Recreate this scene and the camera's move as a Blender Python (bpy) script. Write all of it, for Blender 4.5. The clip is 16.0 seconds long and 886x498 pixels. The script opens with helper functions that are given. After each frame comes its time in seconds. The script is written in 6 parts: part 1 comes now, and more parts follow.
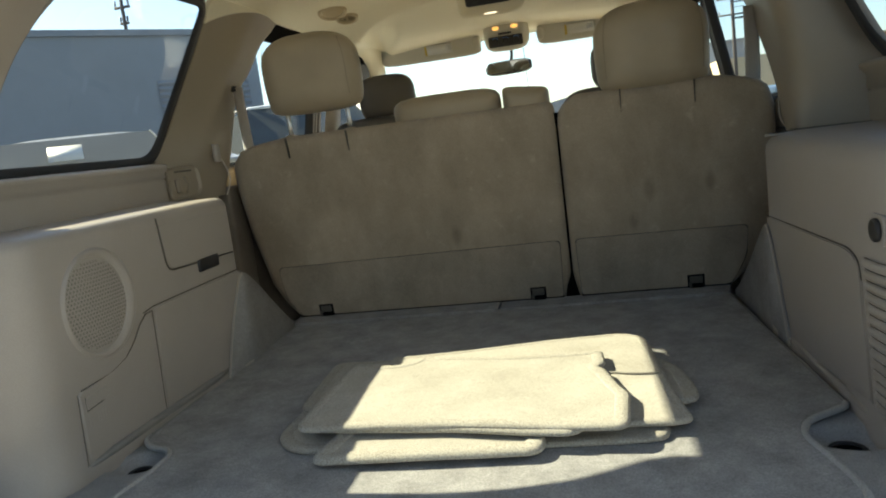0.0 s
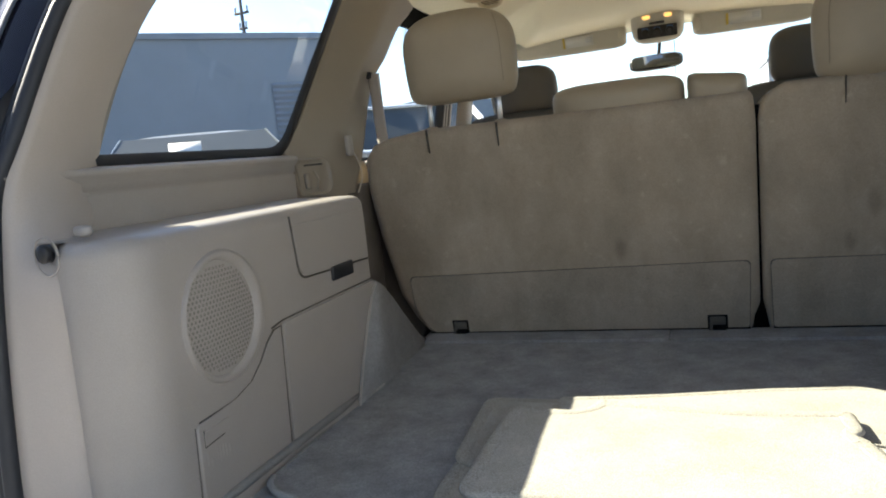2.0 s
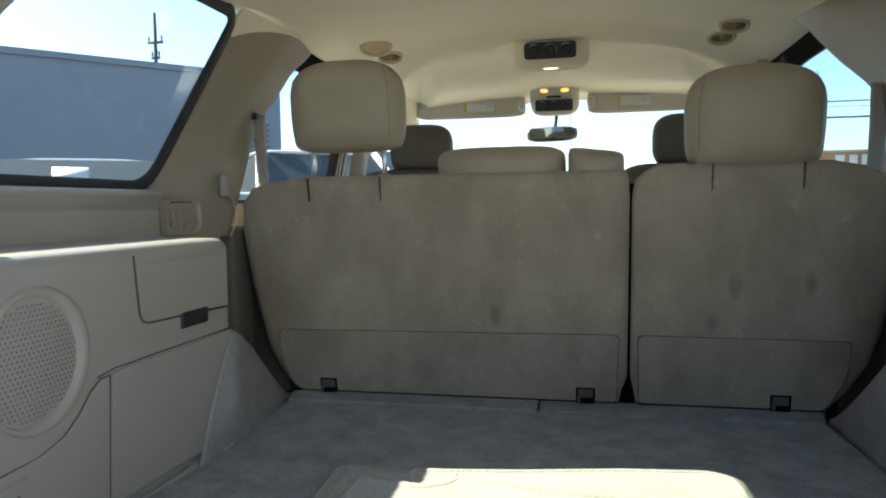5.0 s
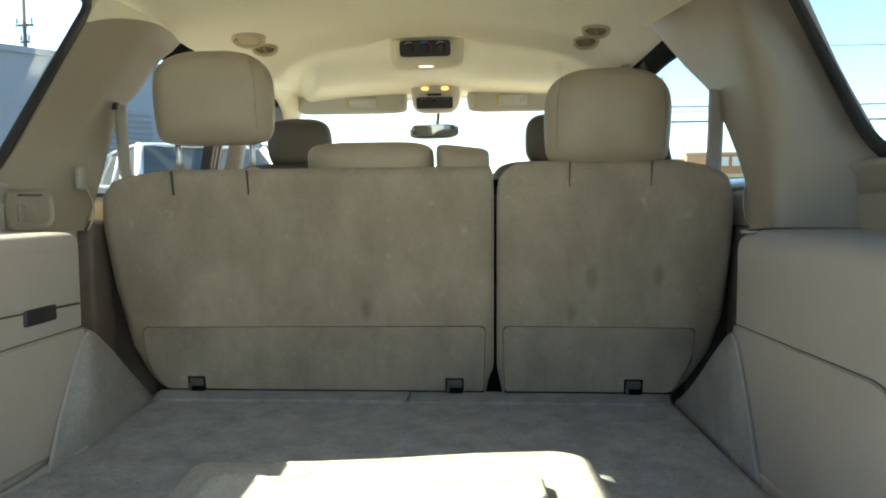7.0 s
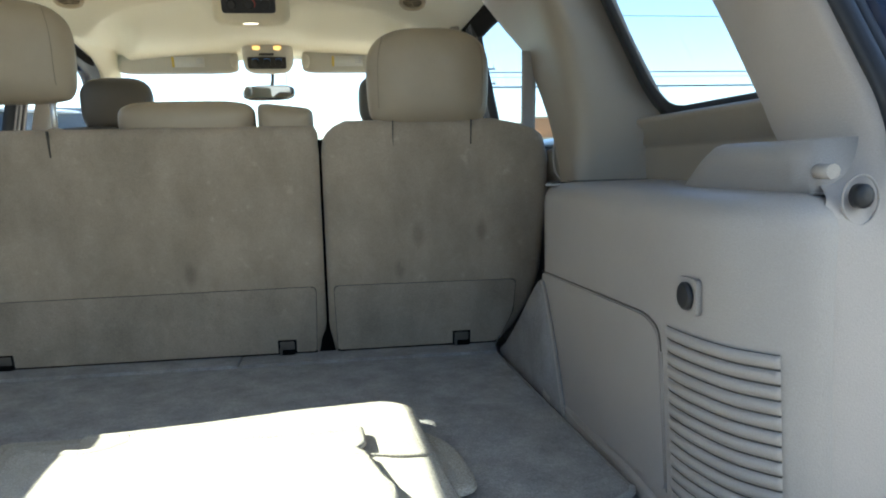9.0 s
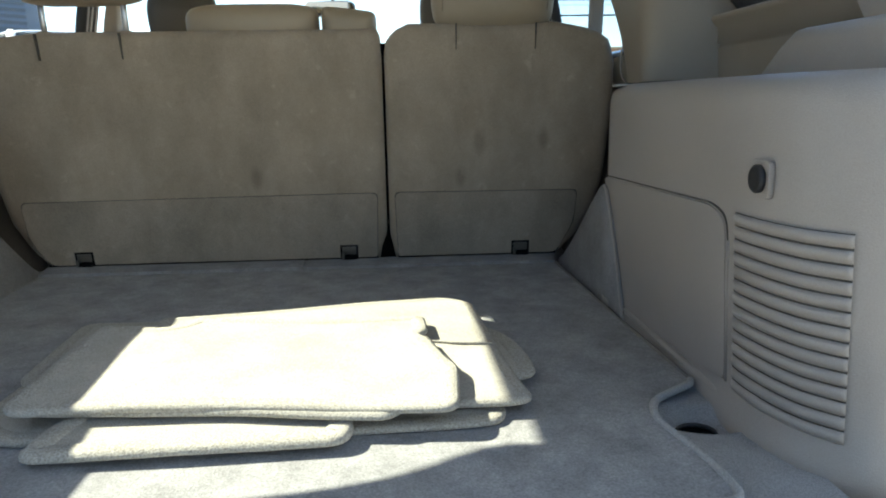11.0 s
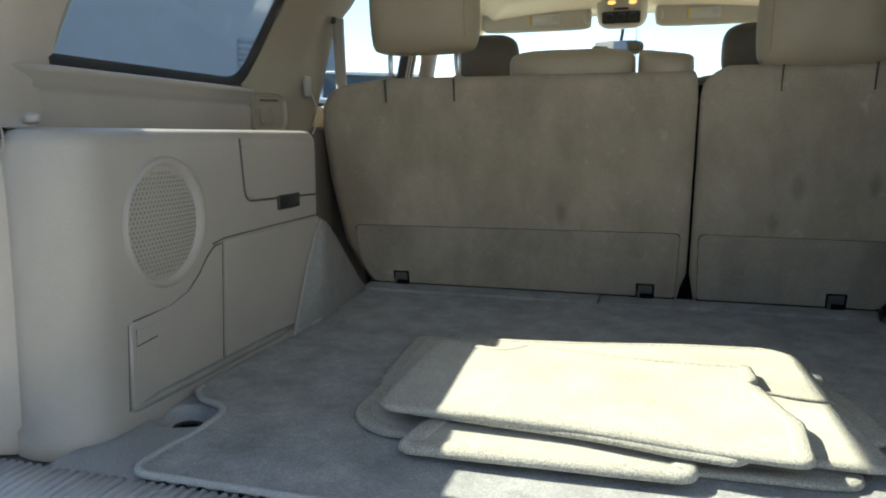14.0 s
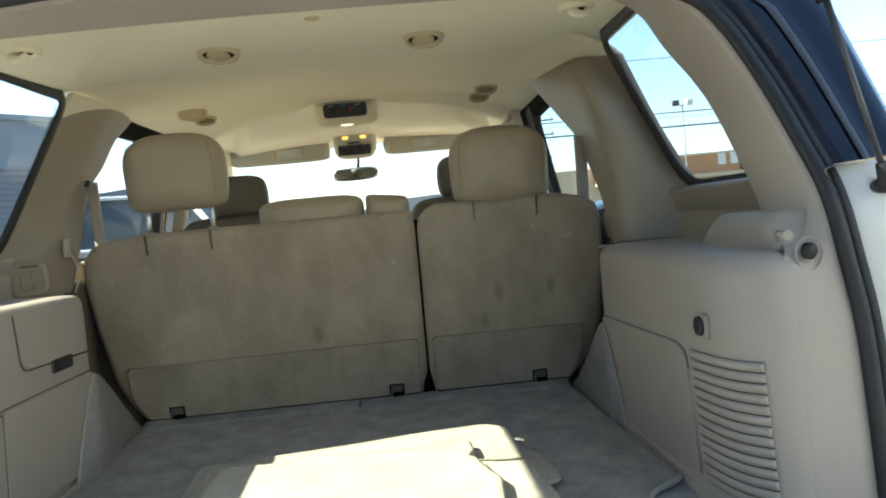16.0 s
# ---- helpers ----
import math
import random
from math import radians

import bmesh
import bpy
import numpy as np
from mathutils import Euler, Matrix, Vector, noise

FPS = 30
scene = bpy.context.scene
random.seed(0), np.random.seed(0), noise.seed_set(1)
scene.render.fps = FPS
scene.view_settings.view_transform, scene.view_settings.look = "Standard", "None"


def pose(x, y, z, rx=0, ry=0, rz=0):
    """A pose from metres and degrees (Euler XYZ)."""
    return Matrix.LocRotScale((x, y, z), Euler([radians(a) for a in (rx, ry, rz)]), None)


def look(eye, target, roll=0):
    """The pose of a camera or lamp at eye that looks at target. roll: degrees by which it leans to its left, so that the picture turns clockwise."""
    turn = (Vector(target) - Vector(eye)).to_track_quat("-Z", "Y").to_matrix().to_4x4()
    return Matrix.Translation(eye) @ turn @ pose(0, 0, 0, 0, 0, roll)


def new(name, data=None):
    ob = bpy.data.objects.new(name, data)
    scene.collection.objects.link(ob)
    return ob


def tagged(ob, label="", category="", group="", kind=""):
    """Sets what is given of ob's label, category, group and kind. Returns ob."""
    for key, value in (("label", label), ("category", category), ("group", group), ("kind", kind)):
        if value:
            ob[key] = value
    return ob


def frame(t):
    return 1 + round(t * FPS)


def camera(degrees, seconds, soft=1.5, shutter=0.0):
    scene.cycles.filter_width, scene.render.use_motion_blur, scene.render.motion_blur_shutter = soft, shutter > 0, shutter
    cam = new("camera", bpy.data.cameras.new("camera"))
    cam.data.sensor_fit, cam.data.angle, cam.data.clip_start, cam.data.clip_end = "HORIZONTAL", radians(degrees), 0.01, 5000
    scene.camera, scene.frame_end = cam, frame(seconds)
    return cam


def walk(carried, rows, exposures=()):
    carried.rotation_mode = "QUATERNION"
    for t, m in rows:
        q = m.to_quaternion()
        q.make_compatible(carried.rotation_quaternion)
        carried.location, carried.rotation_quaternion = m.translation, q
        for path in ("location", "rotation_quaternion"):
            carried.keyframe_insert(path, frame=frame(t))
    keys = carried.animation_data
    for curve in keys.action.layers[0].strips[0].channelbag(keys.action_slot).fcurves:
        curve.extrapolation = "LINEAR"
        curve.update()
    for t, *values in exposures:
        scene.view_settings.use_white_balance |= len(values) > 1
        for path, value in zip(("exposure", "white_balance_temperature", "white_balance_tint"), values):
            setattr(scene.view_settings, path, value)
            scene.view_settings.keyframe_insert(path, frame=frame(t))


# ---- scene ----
cam = camera(63.9, 16.0, 2.0)
PATH = [
    (0, (0.291, -2.014, 0.497), (-0.134, -0.084, 0.195), -7.3),
    (0.5, (0.305, -2.005, 0.494), (-0.09, -0.058, 0.261), -8.4),
    (1, (0.255, -1.953, 0.493), (-0.143, -0.007, 0.255), -10.8),
    (1.5, (0.172, -1.879, 0.486), (-0.496, -0.016, 0.198), -7.9),
    (2, (0.083, -1.785, 0.486), (-0.597, 0.079, 0.232), -6.0),
    (2.5, (0.068, -1.773, 0.488), (-0.792, 0.024, 0.312), -2.3),
    (3, (0.07, -1.715, 0.473), (-0.756, 0.098, 0.307), -0.6),
    (3.5, (0.091, -1.713, 0.479), (-0.586, 0.161, 0.309), -0.5),
    (4, (0.106, -1.711, 0.485), (-0.473, 0.199, 0.346), -0.8),
    (6.5, (0.185, -1.729, 0.481), (-0.013, 0.257, 0.357), -0.5),
    (7, (0.201, -1.729, 0.479), (0.069, 0.263, 0.347), -0.5),
    (7.5, (0.22, -1.732, 0.477), (0.195, 0.262, 0.322), -0.3),
    (8, (0.24, -1.739, 0.475), (0.3, 0.254, 0.315), -0.5),
    (8.5, (0.257, -1.746, 0.472), (0.446, 0.235, 0.275), -1.1),
    (8.75, (0.263, -1.749, 0.469), (0.496, 0.228, 0.255), -1.3),
    (9.25, (0.27, -1.755, 0.456), (0.552, 0.214, 0.195), -1.5),
    (9.75, (0.27, -1.76, 0.437), (0.554, 0.202, 0.123), -1.5),
    (10.25, (0.266, -1.765, 0.418), (0.506, 0.193, 0.054), -1.3),
    (10.75, (0.258, -1.768, 0.405), (0.417, 0.187, 0.003), -1.1),
    (11, (0.253, -1.769, 0.402), (0.359, 0.185, -0.011), -1.0),
    (11.5, (0.239, -1.771, 0.399), (0.203, 0.181, -0.033), -0.7),
    (12, (0.207, -1.775, 0.397), (0.056, 0.176, -0.02), -0.4),
    (12.5, (0.181, -1.778, 0.392), (-0.076, 0.16, -0.032), -0.4),
    (13, (0.157, -1.788, 0.396), (-0.193, 0.138, -0.016), -0.3),
    (13.5, (0.133, -1.795, 0.398), (-0.332, 0.113, 0.02), 0.3),
    (14, (0.116, -1.833, 0.417), (-0.438, 0.063, 0.101), -0.1),
    (14.5, (0.124, -1.914, 0.48), (-0.328, 0.02, 0.249), -3.3),
    (15, (0.169, -1.996, 0.52), (-0.029, -0.009, 0.412), -2.3),
    (15.5, (0.211, -2.057, 0.533), (0.248, -0.058, 0.457), -4.1),
    (16, (0.198, -2.123, 0.515), (0.284, -0.126, 0.44), -5.4),
]
EXPOSURES = [(0, 1.87, 6800, 3), (1.5, 2.05, 6500, 11), (2.5, 2.33, 5900, 9), (3, 1.68, 6550, 3), (3.5, 1.86, 6100, 7), (4, 1.92, 5650, 3), (6.5, 2.68, 6250, 0),
             (7, 2.71, 6350, -2), (8.5, 2.68, 5750, 2), (11, 2.35, 6050, 5), (12, 2.45, 6200, 3), (12.5, 2.50, 6200, 1), (13.5, 2.29, 6300, 3), (14, 2.15, 6000, 3), (14.5, 1.87, 6150, 1), (15, 2.27, 6400, 4), (16, 2.39, 6400, 1)]
walk(cam, [(t, look(eye, target, roll)) for t, eye, target, roll in PATH], EXPOSURES)

# ---------- world, sun ----------
SUN_WAY = Vector((1.20, -0.385, -1.0)).normalized()      # the way the light travels
world = bpy.data.worlds.new("world")
scene.world = world
world.use_nodes = True
wn = world.node_tree.nodes
sky = wn.new("ShaderNodeTexSky")
sky.sky_type, sky.sun_disc = "NISHITA", False
sky.sun_elevation = math.asin(-SUN_WAY.z)
sky.sun_rotation = math.atan2(-SUN_WAY.x, -SUN_WAY.y)
sky.air_density, sky.dust_density, sky.ozone_density = 1.0, 0.8, 2.0
world.node_tree.links.new(sky.outputs[0], wn["Background"].inputs[0])
wn["Background"].inputs[1].default_value = 0.085
sun = new("sun", bpy.data.lights.new("sun", "SUN"))
sun.data.energy, sun.data.angle, sun.data.color = 5.0, radians(0.53), (1.0, 0.885, 0.68)
sun.matrix_world = look((0, 0, 6), Vector((0, 0, 6)) + SUN_WAY)


# ---------- materials ----------
def mat(name, base, rough=0.6, metal=0.0, grain=0.0, bump=0.0, stain=0.0, stain_scale=5.0, other=None, coat=0.0, spec=0.5,
        sheen=0.0, weave=False, random_tint=0.0, spots=(), streak=1.0, lint=0.0, mid=0.0, mid_scale=90):
    """base colour with mottling at a fine and a coarse scale, and a fine relief."""
    m = bpy.data.materials.new(name)
    m.use_nodes = True
    n, l = m.node_tree.nodes, m.node_tree.links
    b = n["Principled BSDF"]
    b.inputs["Roughness"].default_value = rough
    b.inputs["Metallic"].default_value = metal
    b.inputs["Specular IOR Level"].default_value = spec
    b.inputs["Coat Weight"].default_value = coat
    b.inputs["Sheen Weight"].default_value = sheen
    co = n.new("ShaderNodeTexCoord").outputs["Object"]
    dark = other or tuple(c * 0.6 for c in base)
    col = None
    if stain or grain:
        big = n.new("ShaderNodeTexNoise")
        big.inputs["Scale"].default_value, big.inputs["Detail"].default_value = stain_scale, 6
        big.inputs["Roughness"].default_value = 0.62
        if streak != 1.0:                      # wear drawn out sideways
            st = n.new("ShaderNodeMapping")
            st.inputs["Scale"].default_value = (1.0 / streak, 1.0, streak)
            l.new(co, st.inputs["Vector"])
            l.new(st.outputs[0], big.inputs["Vector"])
        else:
            l.new(co, big.inputs["Vector"])
        ramp = n.new("ShaderNodeValToRGB")
        ramp.color_ramp.elements[0].position, ramp.color_ramp.elements[1].position = 0.36, 0.68
        l.new(big.outputs["Fac"], ramp.inputs[0])
        mul = n.new("ShaderNodeMath")
        mul.operation = "MULTIPLY"
        mul.inputs[1].default_value = stain
        l.new(ramp.outputs[0], mul.inputs[0])
        mix = n.new("ShaderNodeMix")
        mix.data_type = "RGBA"
        mix.inputs[6].default_value, mix.inputs[7].default_value = (*base, 1), (*dark, 1)
        l.new(mul.outputs[0], mix.inputs[0])
        col = mix.outputs[2]
    for x, z, r in spots:                      # single smudges, at (x, z), taller than wide
        mp = n.new("ShaderNodeMapping")
        mp.inputs["Location"].default_value = (-x, 0, -z * 0.5)
        mp.inputs["Scale"].default_value = (1, 0, 0.5)
        l.new(co, mp.inputs["Vector"])
        ln = n.new("ShaderNodeVectorMath")
        ln.operation = "LENGTH"
        l.new(mp.outputs[0], ln.inputs[0])
        fall = n.new("ShaderNodeMapRange")
        fall.interpolation_type = "SMOOTHSTEP"
        fall.inputs["From Min"].default_value, fall.inputs["From Max"].default_value = 0.2 * r, r
        fall.inputs["To Min"].default_value, fall.inputs["To Max"].default_value = 0.72, 1.0
        l.new(ln.outputs["Value"], fall.inputs["Value"])
        sp = n.new("ShaderNodeVectorMath")
        sp.operation = "MULTIPLY"
        l.new(col, sp.inputs[0])
        l.new(fall.outputs[0], sp.inputs[1])
        col = sp.outputs[0]
    if grain:
        fine = n.new("ShaderNodeTexNoise")
        fine.inputs["Scale"].default_value, fine.inputs["Detail"].default_value = grain, 3
        l.new(co, fine.inputs["Vector"])
        if weave:
            tex = n.new("ShaderNodeTexVoronoi")
            tex.inputs["Scale"].default_value = grain * 0.8
            l.new(co, tex.inputs["Vector"])
            height = tex.outputs["Distance"]
        else:
            height = fine.outputs["Fac"]
        bri = n.new("ShaderNodeMapRange")
        bri.inputs["From Min"].default_value, bri.inputs["From Max"].default_value = 0.25, 0.75
        bri.inputs["To Min"].default_value, bri.inputs["To Max"].default_value = 1 - 0.5 * min(1, bump * 1.2), 1 + 0.25 * min(1, bump * 1.2)
        l.new(fine.outputs["Fac"], bri.inputs["Value"])
        tint = n.new("ShaderNodeVectorMath")
        tint.operation = "MULTIPLY"
        l.new(col, tint.inputs[0])
        l.new(bri.outputs[0], tint.inputs[1])
        col = tint.outputs[0]
        bp = n.new("ShaderNodeBump")
        bp.inputs["Strength"].default_value, bp.inputs["Distance"].default_value = min(1, bump), 0.002
        l.new(height, bp.inputs["Height"])
        l.new(bp.outputs[0], b.inputs["Normal"])
    if mid:                                    # tufts and crushed pile
        tf = n.new("ShaderNodeTexNoise")
        tf.inputs["Scale"].default_value, tf.inputs["Detail"].default_value = mid_scale, 4
        tf.inputs["Roughness"].default_value = 0.7
        l.new(co, tf.inputs["Vector"])
        tr = n.new("ShaderNodeMapRange")
        tr.inputs["From Min"].default_value, tr.inputs["From Max"].default_value = 0.3, 0.7
        tr.inputs["To Min"].default_value, tr.inputs["To Max"].default_value = 1 - mid, 1 + mid
        l.new(tf.outputs["Fac"], tr.inputs["Value"])
        tm = n.new("ShaderNodeVectorMath")
        tm.operation = "MULTIPLY"
        l.new(col, tm.inputs[0])
        l.new(tr.outputs[0], tm.inputs[1])
        col = tm.outputs[0]
    if lint:                                   # pale fluff and scuffs caught in the pile
        fl = n.new("ShaderNodeTexNoise")
        fl.inputs["Scale"].default_value, fl.inputs["Detail"].default_value = 30, 5
        l.new(co, fl.inputs["Vector"])
        pick = n.new("ShaderNodeMapRange")
        pick.interpolation_type = "SMOOTHSTEP"
        pick.inputs["From Min"].default_value, pick.inputs["From Max"].default_value = 0.62, 0.76
        pick.inputs["To Min"].default_value, pick.inputs["To Max"].default_value = 1.0, 1.0 + lint
        l.new(fl.outputs["Fac"], pick.inputs["Value"])
        lt = n.new("ShaderNodeVectorMath")
        lt.operation = "MULTIPLY"
        l.new(col, lt.inputs[0])
        l.new(pick.outputs[0], lt.inputs[1])
        col = lt.outputs[0]
    if random_tint and col is not None:
        info = n.new("ShaderNodeObjectInfo")
        mr = n.new("ShaderNodeMapRange")
        mr.inputs["To Min"].default_value, mr.inputs["To Max"].default_value = 1 - random_tint, 1 + random_tint
        l.new(info.outputs["Random"], mr.inputs["Value"])
        t2 = n.new("ShaderNodeVectorMath")
        t2.operation = "MULTIPLY"
        l.new(col, t2.inputs[0])
        l.new(mr.outputs[0], t2.inputs[1])
        col = t2.outputs[0]
    if col is not None:
        l.new(col, b.inputs["Base Color"])
    else:
        b.inputs["Base Color"].default_value = (*base, 1)
    return m


def glass(name, tint, rough=0.0):
    m = bpy.data.materials.new(name)
    m.use_nodes = True
    n, l = m.node_tree.nodes, m.node_tree.links
    n.remove(n["Principled BSDF"])
    tr, gl, mx = (n.new(k) for k in ("ShaderNodeBsdfTransparent", "ShaderNodeBsdfGlossy", "ShaderNodeMixShader"))
    tr.inputs[0].default_value = (*tint, 1)
    gl.inputs["Roughness"].default_value = rough
    mx.inputs[0].default_value = 0.05
    l.new(tr.outputs[0], mx.inputs[1]), l.new(gl.outputs[0], mx.inputs[2])
    l.new(mx.outputs[0], n["Material Output"].inputs[0])
    return m


def glow(name, colour, strength):
    m = bpy.data.materials.new(name)
    m.use_nodes = True
    b = m.node_tree.nodes["Principled BSDF"]
    b.inputs["Base Color"].default_value = (*colour, 1)
    b.inputs["Emission Color"].default_value = (*colour, 1)
    b.inputs["Emission Strength"].default_value = strength
    return m


FLOOR_CARPET = mat("floor_carpet", (0.365, 0.360, 0.354), 0.95, grain=380, bump=0.55, stain=0.85, stain_scale=14, other=(0.222, 0.219, 0.217), spec=0.15, sheen=0.05, lint=0.10, mid=0.10, mid_scale=90)
WHEEL_CARPET = mat("wheelhouse_carpet", (0.34, 0.332, 0.325), 0.95, grain=500, bump=0.5, stain=0.7, stain_scale=14, other=(0.25, 0.245, 0.24), spec=0.15, mid=0.12, mid_scale=130)
SIDE_CARPET = mat("side_carpet", (0.40, 0.40, 0.395), 0.95, grain=650, bump=0.7, stain=0.5, stain_scale=11, other=(0.28, 0.28, 0.28), spec=0.15)
MAT_CARPET = mat("mat_carpet", (0.50, 0.475, 0.41), 0.95, grain=520, bump=0.6, stain=0.7, stain_scale=9, other=(0.36, 0.335, 0.28), spec=0.15, sheen=0.05, random_tint=0.06, mid=0.06, mid_scale=120)
MAT_EDGE = mat("mat_border", (0.47, 0.445, 0.385), 0.95, grain=420, bump=0.9, stain=0.5, stain_scale=14, other=(0.37, 0.345, 0.29), spec=0.15, random_tint=0.06, mid=0.06, mid_scale=140)
BINDING = mat("binding", (0.29, 0.28, 0.26), 0.8, grain=700, bump=0.6, stain=0.3, stain_scale=20, spec=0.3)
WELT = mat("carpet_welt", (0.44, 0.435, 0.42), 0.85, grain=500, bump=0.6, stain=0.5, stain_scale=22, other=(0.36, 0.355, 0.34), spec=0.25)
SEAT_CARPET = mat("seat_carpet", (0.425, 0.347, 0.258), 0.95, grain=300, bump=0.22, stain=0.8, stain_scale=6.5, other=(0.287, 0.232, 0.168), spec=0.15, sheen=0.2, streak=0.75, lint=0.2, mid=0.03, mid_scale=60,
                  spots=((-0.097, 0.224, 0.020), (0.437, 0.30, 0.022), (0.592, 0.305, 0.018), (0.392, 0.215, 0.018)))
SEAT_FLAP = mat("flap_carpet", (0.382, 0.316, 0.244), 0.95, grain=300, bump=0.3, stain=0.9, stain_scale=8.0, streak=0.8, lint=0.14, mid=0.03, mid_scale=60, other=(0.258, 0.218, 0.168), spec=0.15, sheen=0.15)
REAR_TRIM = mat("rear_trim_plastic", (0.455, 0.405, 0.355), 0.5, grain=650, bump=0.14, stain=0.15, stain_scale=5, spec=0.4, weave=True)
VENT_CREAM = mat("vent_plastic", (0.56, 0.465, 0.305), 0.5, grain=400, bump=0.08, stain=0.15, stain_scale=12)
TAN_PAINT = mat("tan_paint", (0.33, 0.315, 0.285), 0.3, grain=30, bump=0.01, stain=0.15, coat=0.5)
LEATHER = mat("leather", (0.42, 0.342, 0.238), 0.45, grain=700, bump=0.08, stain=0.3, stain_scale=5, spec=0.45, weave=True)
SEAM_THREAD = mat("leather_seam", (0.27, 0.222, 0.158), 0.7, grain=400, bump=0.2, stain=0.2)
# front seat leather, darkened in its colour for the shade up front
SHADED_LEATHER = mat("shaded_front_leather", (0.095, 0.088, 0.078), 0.5, grain=500, bump=0.2, stain=0.3, stain_scale=6, weave=True)
DASH_VINYL = mat("dash_vinyl", (0.40, 0.35, 0.27), 0.6, grain=500, bump=0.2, stain=0.2, stain_scale=6, weave=True)
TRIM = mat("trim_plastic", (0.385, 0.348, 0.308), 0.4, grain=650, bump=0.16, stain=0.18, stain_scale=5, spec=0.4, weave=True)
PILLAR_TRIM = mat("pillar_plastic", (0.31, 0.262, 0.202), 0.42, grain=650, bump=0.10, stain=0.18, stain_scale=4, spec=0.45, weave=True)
LINER = mat("headliner_fabric", (0.87, 0.81, 0.635), 0.95, grain=900, bump=0.3, stain=0.10, stain_scale=3, spec=0.1, sheen=0.1)
VISOR = mat("visor_vinyl", (0.60, 0.565, 0.47), 0.7, grain=600, bump=0.2, stain=0.12, stain_scale=8)
SILL = mat("sill_plastic", (0.42, 0.42, 0.42), 0.45, grain=600, bump=0.12, stain=0.3, stain_scale=9, spec=0.4)
BLACK = mat("black_plastic", (0.018, 0.018, 0.02), 0.45, grain=500, bump=0.12, stain=0.3, stain_scale=12)
GAP_BROWN = mat("gap_filler_brown", (0.14, 0.118, 0.095), 0.6, grain=300, bump=0.2, stain=0.5, stain_scale=14)
DARK = mat("dark_gap", (0.005, 0.005, 0.005), 0.95, grain=300, bump=0.1, stain=0.2, spec=0.1)
RUBBER = mat("rubber_seal", (0.022, 0.024, 0.03), 0.5, grain=200, bump=0.15, stain=0.4, stain_scale=15)
GLOSS_BLACK = mat("gloss_black", (0.009, 0.012, 0.028), 0.18, grain=40, bump=0.03, stain=0.4, stain_scale=6, coat=0.2, spec=0.4)
SATIN = mat("satin_grey", (0.06, 0.065, 0.075), 0.3, grain=60, bump=0.04, stain=0.2, stain_scale=8, spec=0.6)
CHROME = mat("chrome", (0.80, 0.80, 0.79), 0.32, metal=1.0, grain=60, bump=0.02, stain=0.1)
GRILLE = mat("grille_dimple", (0.21, 0.188, 0.165), 0.8, grain=300, bump=0.1, stain=0.2)
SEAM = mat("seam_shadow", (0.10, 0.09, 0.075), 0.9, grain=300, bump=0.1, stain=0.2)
WEBBING = mat("webbing", (0.50, 0.45, 0.395), 0.7, grain=900, bump=0.5, stain=0.2, stain_scale=12)
WHITE_PAINT = mat("white_paint", (0.80, 0.80, 0.79), 0.25, grain=30, bump=0.01, stain=0.08, stain_scale=5, coat=0.5)
LABEL = mat("label_paper", (0.72, 0.71, 0.66), 0.6, grain=90, bump=0.05, stain=0.15)
YELLOW = mat("label_yellow", (0.70, 0.52, 0.10), 0.6, grain=90, bump=0.05, stain=0.15)
BLUE_MARK = mat("blue_mark", (0.12, 0.30, 0.75), 0.5, grain=90, bump=0.05, stain=0.1)
RED_MARK = mat("red_mark", (0.55, 0.08, 0.06), 0.5, grain=90, bump=0.05, stain=0.1)
GREY_MARK = mat("grey_mark", (0.50, 0.52, 0.55), 0.4, grain=90, bump=0.05, stain=0.1)
MIRROR = mat("mirror", (0.80, 0.84, 0.82), 0.03, metal=1.0)
AMBER = glow("amber_lens", (1.0, 0.50, 0.13), 0.35)
DOME = glow("dome_lens", (1.0, 0.86, 0.62), 0.5)
CLEAR = glass("clear_glass", (0.90, 0.94, 0.93))
TINTED = glass("tinted_glass", (0.67, 0.71, 0.725))
ASPHALT = mat("asphalt", (0.15, 0.147, 0.14), 0.9, grain=120, bump=0.5, stain=0.5, stain_scale=0.4)
BLOCKWORK = mat("painted_block", (0.30, 0.325, 0.36), 0.85, grain=30, bump=0.06, stain=0.3, stain_scale=0.5)
SHUTTER = mat("shutter_steel", (0.26, 0.28, 0.31), 0.5, grain=30, bump=0.1, stain=0.3, stain_scale=1.0)
STUCCO = mat("cream_stucco", (0.62, 0.50, 0.33), 0.9, grain=20, bump=0.3, stain=0.2, stain_scale=0.4)
FASCIA = mat("tan_fascia", (0.50, 0.27, 0.13), 0.8, grain=20, bump=0.2, stain=0.3, stain_scale=0.5)
SHOPGLASS = mat("shop_glass", (0.06, 0.07, 0.08), 0.1, grain=5, bump=0.01, stain=0.3, stain_scale=0.7)
DULL_TRIM = mat("dull_black_trim", (0.03, 0.03, 0.032), 0.9, grain=60, bump=0.1, stain=0.3)
WOODPOLE = mat("pole_wood", (0.13, 0.11, 0.10), 0.9, grain=40, bump=0.4, stain=0.3)
BLUE_PAINT = mat("blue_paint", (0.03, 0.08, 0.25), 0.25, grain=30, bump=0.01, stain=0.1, coat=0.5)
DARK_PAINT = mat("dark_paint", (0.03, 0.032, 0.035), 0.25, grain=30, bump=0.01, stain=0.2, coat=0.5)
SIGN_BROWN = mat("sign_board", (0.055, 0.035, 0.028), 0.5, grain=3, bump=0.02, stain=0.3)
CAR_GLASS = mat("car_glass", (0.10, 0.105, 0.10), 0.08, grain=5, bump=0.005, stain=0.5, stain_scale=2.5, spec=0.2)
